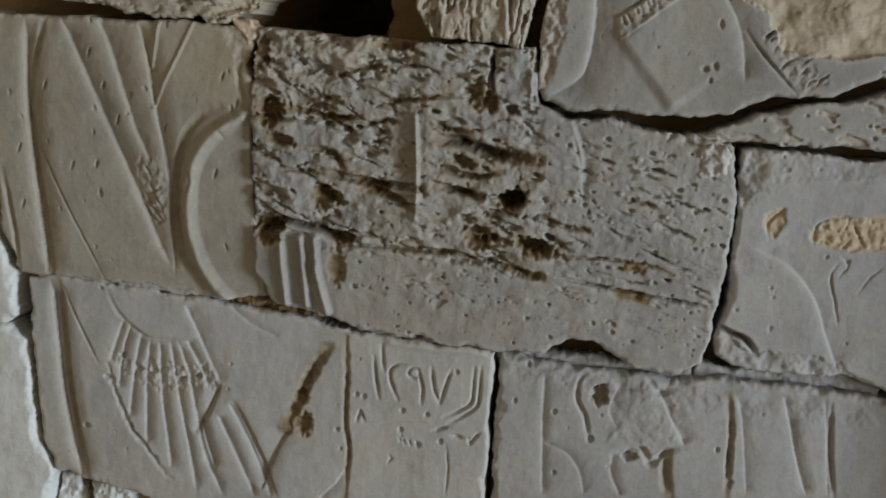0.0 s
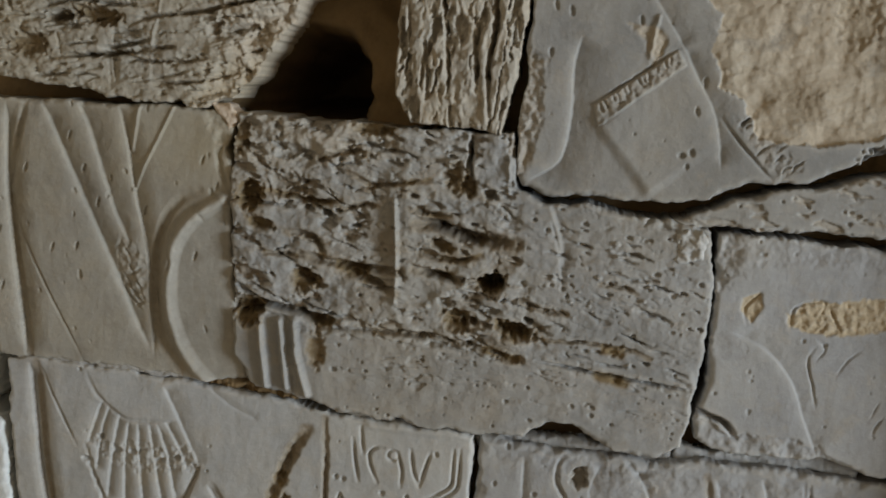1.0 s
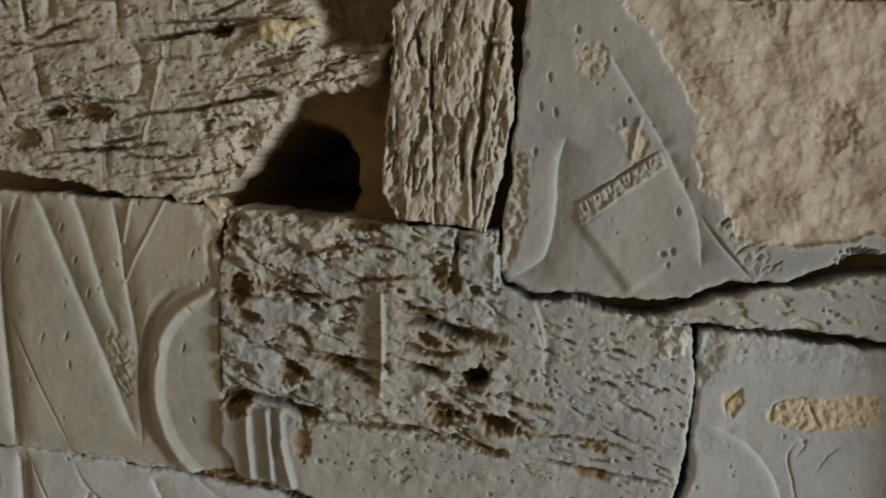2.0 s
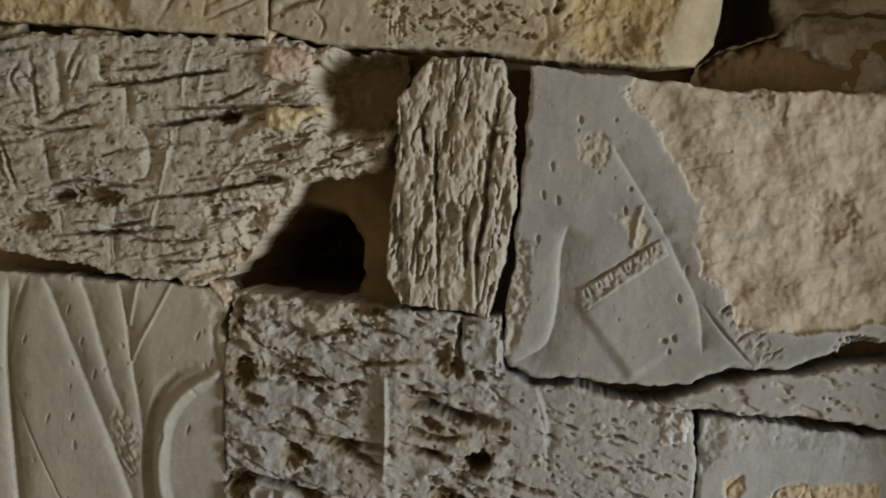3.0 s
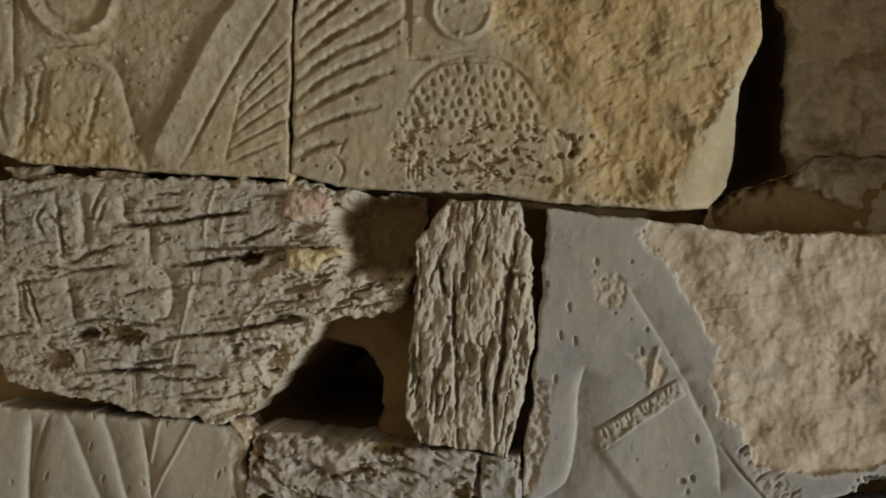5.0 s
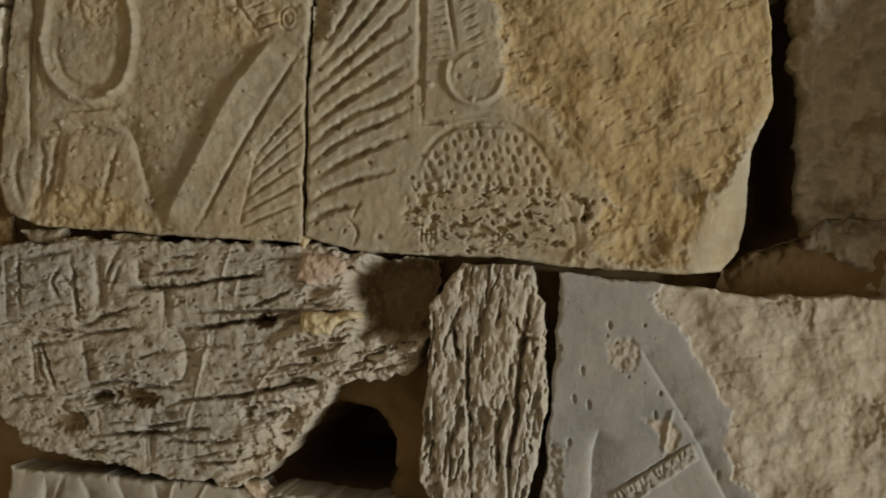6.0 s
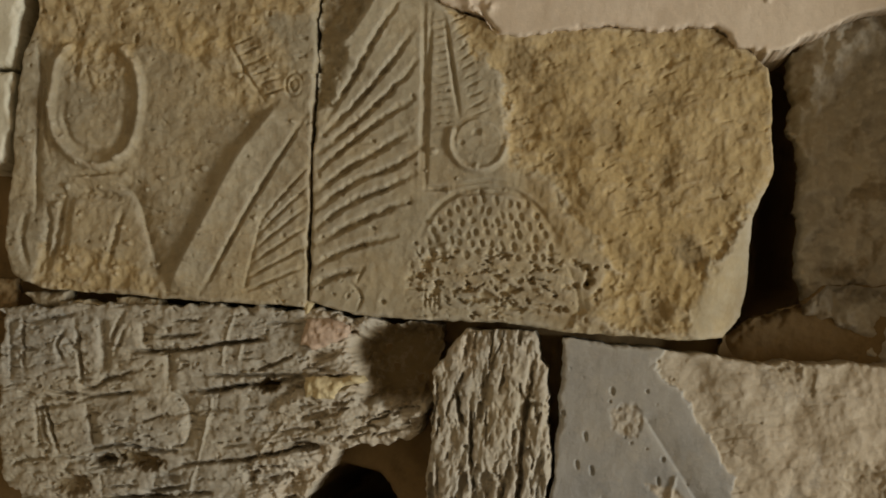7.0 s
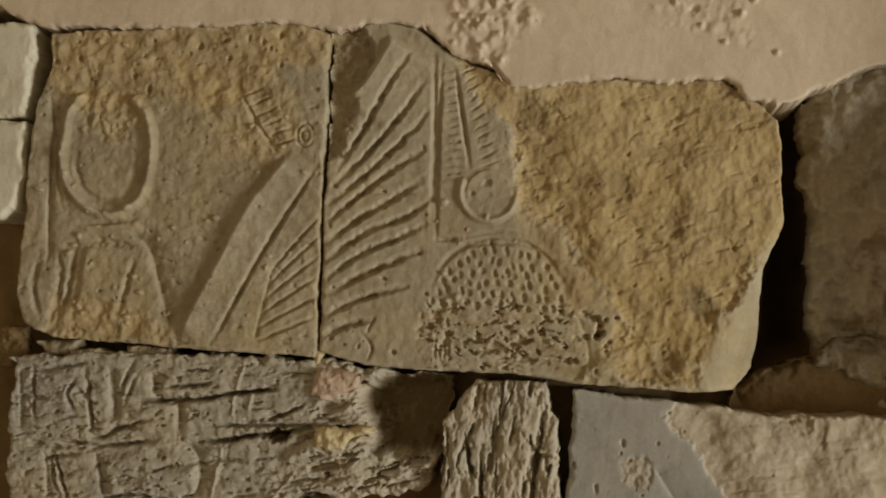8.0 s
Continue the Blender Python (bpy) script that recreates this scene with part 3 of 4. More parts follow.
c.swell([(-205, 1210), (-151, 1208), (-84, 1207)], 8, 14, 2.5)
c.cut([(-380, 1243), (-353, 1223), (-319, 1209)], 6, 2.4, 1)
# the cut date, in eastern Arabic numerals
for line in ([(-212, 1201), (-209, 1177), (-204, 1152)], [(-204, 1214), (-200, 1185)], [(-178, 1193), (-187, 1192), (-193, 1184), (-191, 1171), (-183, 1153)], [(-162, 1190), (-156, 1168), (-157, 1151)], [(-148, 1194), (-144, 1170), (-137, 1154)], [(-126, 1192), (-132, 1171), (-136, 1154)],
             [(-101, 1198), (-101, 1174), (-104, 1155), (-131, 1139)], [(-94, 1199), (-94, 1168), (-98, 1151), (-126, 1132)], [(-142, 1122), (-123, 1129)], [(-121, 1119), (-108, 1117)], [(-103, 1117), (-100, 1112), (-91, 1125)], [(-228, 1124), (-224, 1136), (-219, 1125)]):
    c.cut(line, 3.0, 4.6, wild=0.4, curve=len(line) > 3)
ring_x, ring_z = (-167, 1185)
c.cut([(ring_x + 5.5 * math.cos(k * 0.7), ring_z + 5.5 * math.sin(k * 0.7)) for k in range(10)], 2.6, 3.6, wild=0.3)
for place in ([(-177, 1142), (-150, 1140), (-178, 1120), (-229, 1155), (-221, 1153), (-120, 1191), (-133, 1111), (-249, 1112), (-157, 1104)]):
    c.pit(place, 3.6, 3.6, 3)
for line in ([(-180, 1112), (-177, 1105)], [(-175, 1110), (-172, 1102)], [(-169, 1109), (-165, 1101)], [(-161, 1109), (-158, 1100)], [(-190, 1090), (-186, 1082)], [(-191, 1079), (-185, 1086)], [(-127, 1108), (-123, 1081), (-124, 1047)]):
    c.cut(line, 1.8, 2.2)
# brown grooves put the shade below these steps into the colour
c.cut([(-578, 1250), (-571, 1185), (-563, 1119), (-551, 1060), (-540, 1020)], 6, 4.5, soil_shade=0.45)
for line in ([(-387, 1145), (-397, 1117), (-410, 1091)], [(-368, 1130), (-346, 1093), (-315, 1024)]):
    c.cut(line, 4, 3, soil_shade=0.3)
c.pits(60, 1.6, 1.6, 9)
done(c)

# block with a carved profile fragment
d = block([(-75, 1216), (-28, 1210), (69, 1205), (117, 1202), (169, 1207), (281, 1206), (333, 1199), (444, 1195), (468, 1024), (-70, 972), (-76, 1143)],
          "limestone block carved with upright bands and a rounded fragment", COOL, lift=-2, edge=9, seed=61)
d.cut([(-26, 1200), (-25, 1150), (-19, 1058)], 8, 4.5, 1)
d.cut([(-23, 1119), (4, 1109), (19, 1091), (27, 1063)], 8, 3.5, 1)
d.cut([(18, 1202), (12, 1189), (12, 1171), (22, 1153), (27, 1130)], 4, 5)
d.cut([(57, 1194), (50, 1179), (47, 1160), (57, 1142)], 14, 2.6, 1)
d.pit((36, 1178), 12, 14, 13, soil_shade=0.5)
d.pit((30, 1129), 5, 5, 4)
d.cut([(95, 1193), (105, 1174), (116, 1153), (130, 1131)], 12, 6, 1)
d.cut([(80, 1210), (97, 1187), (109, 1190), (124, 1192)], 5, 3)
d.cut([(55, 1115), (77, 1121), (88, 1121), (96, 1107), (111, 1121), (130, 1130)], 6, 6, wild=1.5)
d.pit((73, 1113), 10, 6, 8)
d.flake([(52, 1189), (106, 1187), (126, 1133), (82, 1125), (54, 1132)], -1.6, 0.0, 2, 16, soft=6)
d.cut([(55, 1115), (53, 1093), (66, 1066)], 8, 4, 1)
d.cut([(112, 1121), (113, 1099), (118, 1072)], 8, 7, soil_shade=0.5)
d.cut([(171, 1192), (177, 1157), (179, 1113), (179, 1078)], 5, 7, wild=1.8, soil_shade=0.45)
d.cut([(180, 1192), (188, 1158), (200, 1080)], 8, 3, 1)
d.cut([(228, 1195), (238, 1162), (248, 1126), (263, 1086)], 9, 6, 1)
d.cut([(271, 1195), (278, 1147), (285, 1089)], 6, 4, 1)
d.cut([(279, 1191), (283, 1142), (292, 1089)], 3.5, 5)
for place in ([(-12, 1156), (-55, 1164), (-43, 1205), (165, 1130), (183, 1095), (-7, 1087)]):
    d.pit(place, 3.2, 3.6, 2.6)
d.flake([(-78, 1222), (331, 1213), (443, 1204), (447, 1174), (178, 1183), (-3, 1196), (-76, 1197)], 4, 0.0, 2, 30, soft=14)
d.pits(60, 1.7, 1.2, 10)
done(d)

# block on the other side of the open joint
e = block([(159, 1454), (218, 1453), (302, 1450), (398, 1447), (431, 1206), (332, 1210), (291, 1223), (279, 1221), (192, 1219), (154, 1234), (151, 1253), (159, 1290), (159, 1374)],
          "bluish grey limestone block with a broad curve and yellowish scratches", COOL, lift=2, edge=6, seed=71)
e.cut([(177, 1352), (216, 1336), (246, 1304), (263, 1263), (279, 1228)], 30, 5, 1, wild=0.4)
e.flake([(188, 1389), (205, 1396), (209, 1381), (199, 1365), (188, 1376)], 2.5, 1.2, 2, 7, warp=1)
e.flake([(236, 1374), (260, 1389), (308, 1397), (349, 1400), (352, 1371), (292, 1355), (240, 1362)], 1.5, 1.0, 3, 8, warp=3)
e.cut([(208, 1395), (192, 1379), (195, 1362)], 2.5, 3)
e.cut([(240, 1362), (243, 1383), (271, 1391), (267, 1373)], 2.5, 3)
e.cut([(277, 1386), (291, 1360)], 2.5, 3)
e.cut([(268, 1344), (261, 1328), (269, 1299), (274, 1278)], 2, 2.5)
e.cut([(270, 1350), (277, 1341), (269, 1329)], 2, 2)
e.cut([(291, 1313), (301, 1331), (315, 1344)], 2, 1.6)
e.cut([(144, 1269), (163, 1261), (183, 1253), (195, 1238)], 5, 16)
e.flake([(147, 1255), (171, 1251), (198, 1241), (277, 1239), (327, 1212), (192, 1213), (150, 1227)], 2, 0.0, 5, 22)
e.flake([(155, 1459), (172, 1457), (180, 1417), (167, 1398), (155, 1409)], 5, 0.0, 3, 10, soft=8)
e.flake([(167, 1459), (397, 1455), (400, 1433), (169, 1434)], 4, 0.0, 2.5, 24, soft=12)
e.pits(55, 1.8, 1.3, 11)
e.cracks(14, 22, 1.8, 2.5, [(252, 1357), (397, 1374), (414, 1250), (274, 1263)], 1.1, 37)
done(e)

# sculpted block with a flaked side
f = block([(-49, 1810), (84, 1804), (142, 1798), (301, 1804), (410, 1801), (432, 1561), (324, 1547), (286, 1533), (242, 1514), (178, 1505), (145, 1490), (116, 1483), (80, 1483), (-21, 1482), (-47, 1489), (-56, 1500), (-54, 1557), (-50, 1660), (-48, 1750)],
          "limestone block with a sculpted curve, a ribbed band and a flaked yellowish side", GREY, lift=6, edge=5, seed=81)
FLAKED = [(62, 1812), (50, 1781), (81, 1760), (109, 1720), (139, 1675), (132, 1651), (148, 1604), (172, 1583), (192, 1554), (273, 1553), (318, 1566), (442, 1576), (419, 1825)]
f.flake(FLAKED, 5, 0.75, 8, 60, soft=1.5, warp=4)
f.stains(FLAKED, 0.3, 60, 25)
f.flake(FLAKED, 0, 0.1, 1.6, 16, soft=2, seed=13)
f.bedded(4, FLAKED, lx=70, lz=14, ang=0.12, cracks=0.3, seed=23, bias=0.45, tone=0.1, ledges=0.9)
f.cut([(2, 1647), (-4, 1615), (-3, 1569), (-7, 1533), (-16, 1513), (-46, 1494)], 24, 9, 1)
f.swell([(16, 1555), (44, 1522), (79, 1481)], 14, 40, 4.5)
f.cut([(39, 1735), (72, 1688), (90, 1663), (107, 1637)], 16, 5, 1)
f.cut([(104, 1643), (122, 1610), (139, 1581), (148, 1552), (152, 1520)], 16, 7, 1)
BAND = [(19, 1577), (100, 1638), (109, 1623), (25, 1556)]
f.flake(BAND, -2.6, 0.2, 2.2, 8, soft=1, warp=0.5)
for k in range(12):
    t0, t1 = np.array(BAND[0], float), np.array(BAND[1], float)
    p = t0 + (t1 - t0) * (k + random.uniform(0.3, 0.9)) / 13
    f.cut([tuple(p), (p[0] + random.uniform(0, 8), p[1] - random.uniform(8, 15))], 1.8, 2.6, wild=1.6)
    f.pit((p[0] + random.uniform(2, 9), p[1] - random.uniform(4, 12)), 3, 2, 1.8)
f.cut([(19, 1578), (101, 1639)], 3, 4)
f.flake([(7, 1736), (29, 1747), (43, 1727), (35, 1709), (11, 1713)], 1.5, 0.5, 3, 9, warp=3)
f.flake([(45, 1661), (78, 1658), (88, 1647), (75, 1622), (67, 1645)], 1.5, 0.6, 3, 9, warp=3)
f.flake([(-61, 1647), (-35, 1622), (-35, 1576), (-40, 1527), (-55, 1489)], 3, 0.3, 5, 10, soft=5)
f.cut([(149, 1572), (176, 1542), (206, 1512)], 3, 4)
HATCH = [(162, 1576), (185, 1578), (241, 1524), (208, 1513)]
f.flake(HATCH, 0.6, 0.1, 2.5, 8, soft=5)
f.cracks(44, 15, 1.8, 2.6, HATCH, 0.75, 41)
f.pit((312, 1538), 26, 17, 28, 0.2)
f.pit((112, 1532), 5, 4, 3.5)
f.pit((122, 1535), 4, 5, 3.5)
f.pit((118, 1521), 3, 4, 2.5)
f.pits(40, 2.0, 2.0, 12, [(-52, 1804), (60, 1800), (130, 1662), (156, 1497), (-47, 1496)])
for place in ([(-10, 1671), (-26, 1676), (-44, 1729), (-19, 1707), (61, 1665), (130, 1607), (124, 1577), (7, 1757), (-28, 1628)]):
    f.pit(place, 3, 6, 3, 0.2)
f.cut([(78, 1669), (74, 1648), (73, 1628)], 4, -3, wild=2)
f.pit((192, 1793), 14, 18, 3, 0.3, soil_shade=0.5)
f.pit((276, 1675), 26, 30, 3, 0.3, soil_shade=0.35)
f.pit((213, 1785), 8, 22, 2, 0.1, soil_shade=0.5)
done(f)

# narrow upright stone
g = block([(-154, 1813), (-79, 1815), (-73, 1784), (-62, 1775), (-62, 1737), (-57, 1722), (-54, 1675), (-58, 1626), (-62, 1588), (-72, 1541), (-111, 1543), (-171, 1548), (-186, 1575), (-187, 1636), (-185, 1698), (-185, 1763), (-171, 1787)],
          "narrow upright stone with deep splintered vertical grain", OLIVE, lift=10, edge=7, seed=91, ragged=3)
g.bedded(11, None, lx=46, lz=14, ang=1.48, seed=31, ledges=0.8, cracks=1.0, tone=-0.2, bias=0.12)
g.bedded(3, None, lx=24, lz=10, ang=1.75, seed=37, cracks=0.5, tone=0.2)
g.flake(None, -3, 0.35, 5, 22)
for line in ([(-144, 1737), (-141, 1689), (-137, 1641)], [(-133, 1641), (-132, 1604), (-131, 1574)], [(-131, 1774), (-132, 1744)], [(-163, 1754), (-156, 1724), (-152, 1700)], [(-175, 1668), (-174, 1637), (-171, 1626)], [(-108, 1667), (-102, 1631), (-102, 1583)], [(-159, 1614), (-159, 1578)]):
    g.cut(line, 2.4, 8, wild=3)
for line in ([(-143, 1743), (-141, 1698), (-134, 1619), (-131, 1589)], [(-83, 1702), (-86, 1672), (-87, 1641), (-90, 1599)], [(-107, 1646), (-103, 1610), (-102, 1585)], [(-161, 1751), (-155, 1721), (-146, 1704)], [(-81, 1787), (-80, 1751), (-89, 1720)]):
    g.cut(line, 3.4, 13, wild=2.5)
g.cut([(-60, 1731), (-80, 1736), (-84, 1705), (-83, 1681)], 4, 12)
g.cut([(-83, 1772), (-87, 1687), (-83, 1657), (-87, 1633), (-91, 1608), (-85, 1541)], 3.5, 14)
g.flake([(-159, 1817), (-144, 1815), (-140, 1780), (-148, 1749), (-159, 1772)], 1, 1.1, 3, 8)
done(g)

# long block with worn carving and an eroded end
h = block([(-704, 1800), (-575, 1811), (-464, 1816), (-336, 1821), (-242, 1815), (-185, 1815), (-181, 1740), (-200, 1713), (-202, 1693), (-232, 1679), (-287, 1670), (-321, 1613), (-363, 1564), (-400, 1550), (-492, 1553), (-553, 1563), (-649, 1573), (-659, 1579), (-678, 1602), (-692, 1660), (-695, 1725), (-692, 1790)],
          "long weathered limestone block with worn carving and a broken end", OLIVE, lift=4, edge=5, seed=101, ragged=5)
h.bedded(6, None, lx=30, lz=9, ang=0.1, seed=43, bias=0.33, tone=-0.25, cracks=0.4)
h.cracks(34, 34, 2.6, 6, [(-669, 1788), (-348, 1808), (-288, 1677), (-382, 1564), (-493, 1560), (-649, 1582)], 0.08, 24)
h.pit((-373, 1733), 12, 9, 10)
h.pit((-558, 1637), 20, 6, 12, 0.2)
h.pit((-328, 1669), 24, 6, 12)
h.flake([(-376, 1670), (-298, 1824), (-175, 1825), (-164, 1687), (-287, 1659), (-349, 1548), (-406, 1543)], 0, 0.4, 7, 30, soft=15)
h.bedded(13, [(-376, 1670), (-298, 1824), (-175, 1825), (-164, 1687), (-287, 1659), (-349, 1548), (-406, 1543)], lx=46, lz=15, ang=0.25, seed=47, tone=0.3, ledges=1.1)
h.flake([(-394, 1557), (-336, 1643), (-269, 1679), (-190, 1697), (-188, 1673), (-286, 1647), (-355, 1548)], 14, 0.6, 12, 18, soft=16)
h.flake([(-336, 1821), (-286, 1821), (-271, 1789), (-320, 1773)], 2, 0.7, 6, 12)
for line in ([(-420, 1773), (-432, 1697), (-448, 1646), (-453, 1558)], [(-351, 1697), (-372, 1633), (-386, 1557)], [(-506, 1622), (-497, 1557)], [(-578, 1793), (-570, 1731)], [(-495, 1755), (-489, 1712)], [(-640, 1662), (-624, 1613), (-615, 1588)]):
    h.cut(line, 9, 2.2, 1, wild=1.5)
for line in ([(-539, 1760), (-493, 1762)], [(-513, 1777), (-455, 1784)], [(-464, 1720), (-393, 1732), (-368, 1737)], [(-441, 1774), (-378, 1785)], [(-458, 1738), (-394, 1743), (-318, 1750)], [(-589, 1703), (-516, 1716)],
             [(-585, 1641), (-539, 1654), (-499, 1651), (-453, 1653)], [(-363, 1659), (-313, 1672)], [(-636, 1695), (-612, 1639)], [(-541, 1594), (-476, 1603)]):
    h.cut(line, 3.4, 11, wild=1.6)
h.cut(line, 9, 3.5, 1, wild=1.5)
h.cut([(-489, 1718), (-470, 1710), (-461, 1690), (-462, 1667), (-477, 1653)], 13, 9, 1)
h.flake([(-519, 1712), (-486, 1718), (-465, 1699), (-463, 1665), (-485, 1654), (-525, 1656), (-572, 1647), (-581, 1685)], -2.5, 0.0, 1.5, 20, soft=5)
h.pit((-514, 1639), 32, 12, 15, -0.15, soil_shade=1.0)
h.pit((-557, 1633), 18, 7, 15, 0.2, soil_shade=0.6)
h.pit((-373, 1734), 16, 10, 14, soil_shade=0.9)
h.pit((-593, 1604), 26, 16, 10, soil_shade=0.9)
for line, w, deep in (([(-535, 1759), (-492, 1763), (-460, 1768), (-431, 1775), (-380, 1784)], 3.4, 12), ([(-463, 1720), (-431, 1723), (-399, 1732), (-370, 1736), (-326, 1748)], 4, 15), ([(-576, 1720), (-550, 1730), (-521, 1740)], 3, 8), ([(-393, 1748), (-368, 1757), (-344, 1770)], 3.4, 10),
                      ([(-480, 1629), (-445, 1642), (-387, 1651), (-324, 1671)], 3.2, 11), ([(-574, 1586), (-541, 1595), (-495, 1598), (-430, 1610)], 3.4, 11), ([(-495, 1603), (-455, 1593), (-384, 1600)], 3, 9), ([(-447, 1569), (-395, 1576), (-357, 1588)], 3, 9), ([(-350, 1667), (-331, 1673), (-308, 1672)], 4, 14),
                      ([(-480, 1780), (-454, 1787)], 3, 9), ([(-637, 1710), (-609, 1707), (-575, 1706)], 3, 8), ([(-520, 1680), (-494, 1690)], 2.6, 6)):
    h.cut(line, w, deep, wild=2.2, soil_shade=0.3)
for line in ([(-434, 1713), (-441, 1670), (-447, 1638), (-453, 1607)], [(-350, 1694), (-372, 1663), (-388, 1624)], [(-416, 1810), (-424, 1777), (-426, 1753)], [(-404, 1779), (-407, 1760)]):
    h.cut(line, 2.6, -2.4, wild=1)
for line in ([(-574, 1795), (-571, 1768), (-566, 1736)], [(-600, 1779), (-603, 1760)], [(-524, 1790), (-524, 1766)], [(-485, 1775), (-488, 1754)], [(-582, 1685), (-576, 1660), (-570, 1644)], [(-497, 1628), (-496, 1590), (-493, 1565)], [(-562, 1620), (-556, 1591)], [(-492, 1760), (-489, 1729)]):
    h.cut(line, 9, 5, 1, wild=1.2)
h.cut([(-542, 1789), (-549, 1770), (-555, 1753)], 4, 5)
h.cut([(-620, 1772), (-599, 1754), (-590, 1723)], 4, 5)
h.cracks(26, 40, 2.8, 7, [(-653, 1636), (-362, 1653), (-382, 1561), (-492, 1557), (-649, 1578)], 0.1, 31)
h.pits(80, 3, 3.5, 32, [(-669, 1788), (-348, 1808), (-288, 1677), (-382, 1564), (-493, 1560), (-649, 1582)], flat=0.5, ang=0.1)
for line in ([(-670, 1788), (-666, 1756), (-662, 1727)], [(-604, 1790), (-597, 1753), (-590, 1714)], [(-667, 1784), (-637, 1790), (-599, 1798)], [(-616, 1778), (-624, 1759), (-614, 1740)], [(-674, 1705), (-637, 1700), (-608, 1702)], [(-598, 1716), (-571, 1717), (-561, 1733)],
             [(-639, 1693), (-634, 1668), (-624, 1643)], [(-531, 1763), (-492, 1767)], [(-547, 1803), (-555, 1784), (-560, 1764)]):
    h.cut(line, 4, 7, wild=2)
for line in ([(-578, 1796), (-573, 1763), (-567, 1735)], [(-527, 1793), (-522, 1771)], [(-494, 1769), (-490, 1739)], [(-648, 1693), (-639, 1641)], [(-586, 1698), (-574, 1651)], [(-689, 1786), (-680, 1716)]):
    h.cut(line, 10, 7, 1, wild=1.2)
h.flake(None, 0, 0.0, 2.2, 15, seed=46)
h.bedded(4, None, lx=20, lz=7, ang=0.08, seed=49, bias=0.24, tone=-0.15, cracks=0.5, ledges=0.6)
h.hollow([(-273, 1786), (-243, 1806), (-181, 1815), (-176, 1735), (-213, 1729), (-250, 1731), (-265, 1756)], -62, 6, 45, 16, 1.6)
h.pits(90, 2.2, 2.5, 13, flat=0.6)
done(h)

# top block left of the fine joint
i = block([(-685, 2180), (-540, 2190), (-391, 2200), (-346, 2191), (-343, 2099), (-342, 2015), (-339, 1926), (-334, 1835), (-338, 1823), (-453, 1822), (-528, 1823), (-652, 1824), (-686, 1838), (-700, 1871), (-697, 1951), (-699, 2044), (-693, 2098), (-679, 2136)],
          "ochre limestone block with a carved ring and a slanting raised bar", WARM, lift=6, ragged=1.5, edge=4, seed=111)
i.flake([(-695, 2193), (-345, 2202), (-341, 2157), (-413, 2141), (-463, 2100), (-533, 2111), (-580, 2102), (-672, 2102)], 1, 0.6, 4, 26, soft=10)
i.pits(50, 4, -2.5, 40, [(-671, 2092), (-409, 2096), (-439, 1965), (-509, 1838), (-646, 1829)], flat=0.8)
i.pits(60, 3, 3, 18, [(-680, 2180), (-364, 2195), (-400, 2142), (-533, 2117), (-673, 2109)])
i.flake([(-505, 2105), (-414, 2154), (-355, 2079), (-404, 2031), (-446, 2055)], 0.5, 0.4, 4, 18, soft=8)
i.cut([(-637, 2105), (-650, 2088), (-654, 2055), (-654, 2024), (-643, 1997), (-621, 1977), (-594, 1968), (-570, 1976), (-553, 1993), (-546, 2024), (-546, 2058), (-555, 2086), (-571, 2103)], 8, -6.5)
i.flake([(-649, 2109), (-557, 2112), (-553, 2069), (-595, 2054), (-645, 2069)], 0.5, 0.4, 5, 14, soft=8)
i.cut([(-636, 2063), (-638, 2026), (-624, 1995), (-595, 1985), (-570, 1998), (-565, 2029), (-565, 2066)], 6, 2.2)
i.cut([(-680, 2108), (-672, 2065), (-672, 2018), (-668, 1952), (-665, 1906)], 9, 8, 1)
i.cut([(-667, 2091), (-664, 2045), (-657, 1999), (-649, 1971)], 4, 3)
i.cut([(-628, 1963), (-621, 1957), (-566, 1963), (-562, 1969)], 4, 4)
i.swell([(-388, 2056), (-402, 2036), (-427, 2002), (-449, 1961), (-462, 1930), (-484, 1883), (-504, 1835)], 13, 30, 10)
i.cut([(-359, 2014), (-379, 1986), (-396, 1954), (-419, 1907), (-440, 1862), (-457, 1830)], 4.5, 6)
i.cut([(-392, 1927), (-402, 1877), (-409, 1835)], 8, 4, 1)
i.cut([(-349, 2040), (-386, 1968), (-403, 1935)], 4, 3.5)
for k in range(6):
    (x0, z0), (x1, z1) = [(-393, 1916), (-405, 1836)]
    (x2, z2), (x3, z3) = [(-343, 1980), (-337, 1869)]
    q = k / 5
    i.cut([(x0 + (x1 - x0) * q, z0 + (z1 - z0) * q), (x2 + (x3 - x2) * q, z2 + (z3 - z2) * q)], 3.2, 4)
for k in range(6):
    (x0, z0), (x1, z1) = [(-443, 2113), (-402, 2056)]
    i.cut([(x0 + (x1 - x0) * k / 5, z0 + (z1 - z0) * k / 5), (x0 + (x1 - x0) * k / 5 + 27, z0 + (z1 - z0) * k / 5 + 12)], 2.4, 3.5)
i.cut([(-446, 2117), (-425, 2085), (-400, 2052)], 3.5, 4)
ox, oz = (-366, 2071)
for r in (6, 13):
    i.cut([(ox + 0.75 * r * math.cos(k * 0.6), oz + r * math.sin(k * 0.6)) for k in range(11)], 2.2, 3)
for line in ([(-672, 1916), (-678, 1886), (-667, 1847)], [(-651, 1924), (-645, 1888), (-651, 1848)], [(-631, 1935), (-632, 1889), (-644, 1842)], [(-554, 1926), (-564, 1880), (-572, 1853)], [(-621, 1942), (-586, 1937), (-551, 1933)]):
    i.cut(line, 6, 5, wild=2.5)
i.cut([(-572, 1952), (-543, 1933), (-525, 1889), (-508, 1845)], 16, 9, 1)
i.swell([(-621, 1935), (-624, 1889), (-628, 1843)], 10, 40, 4)
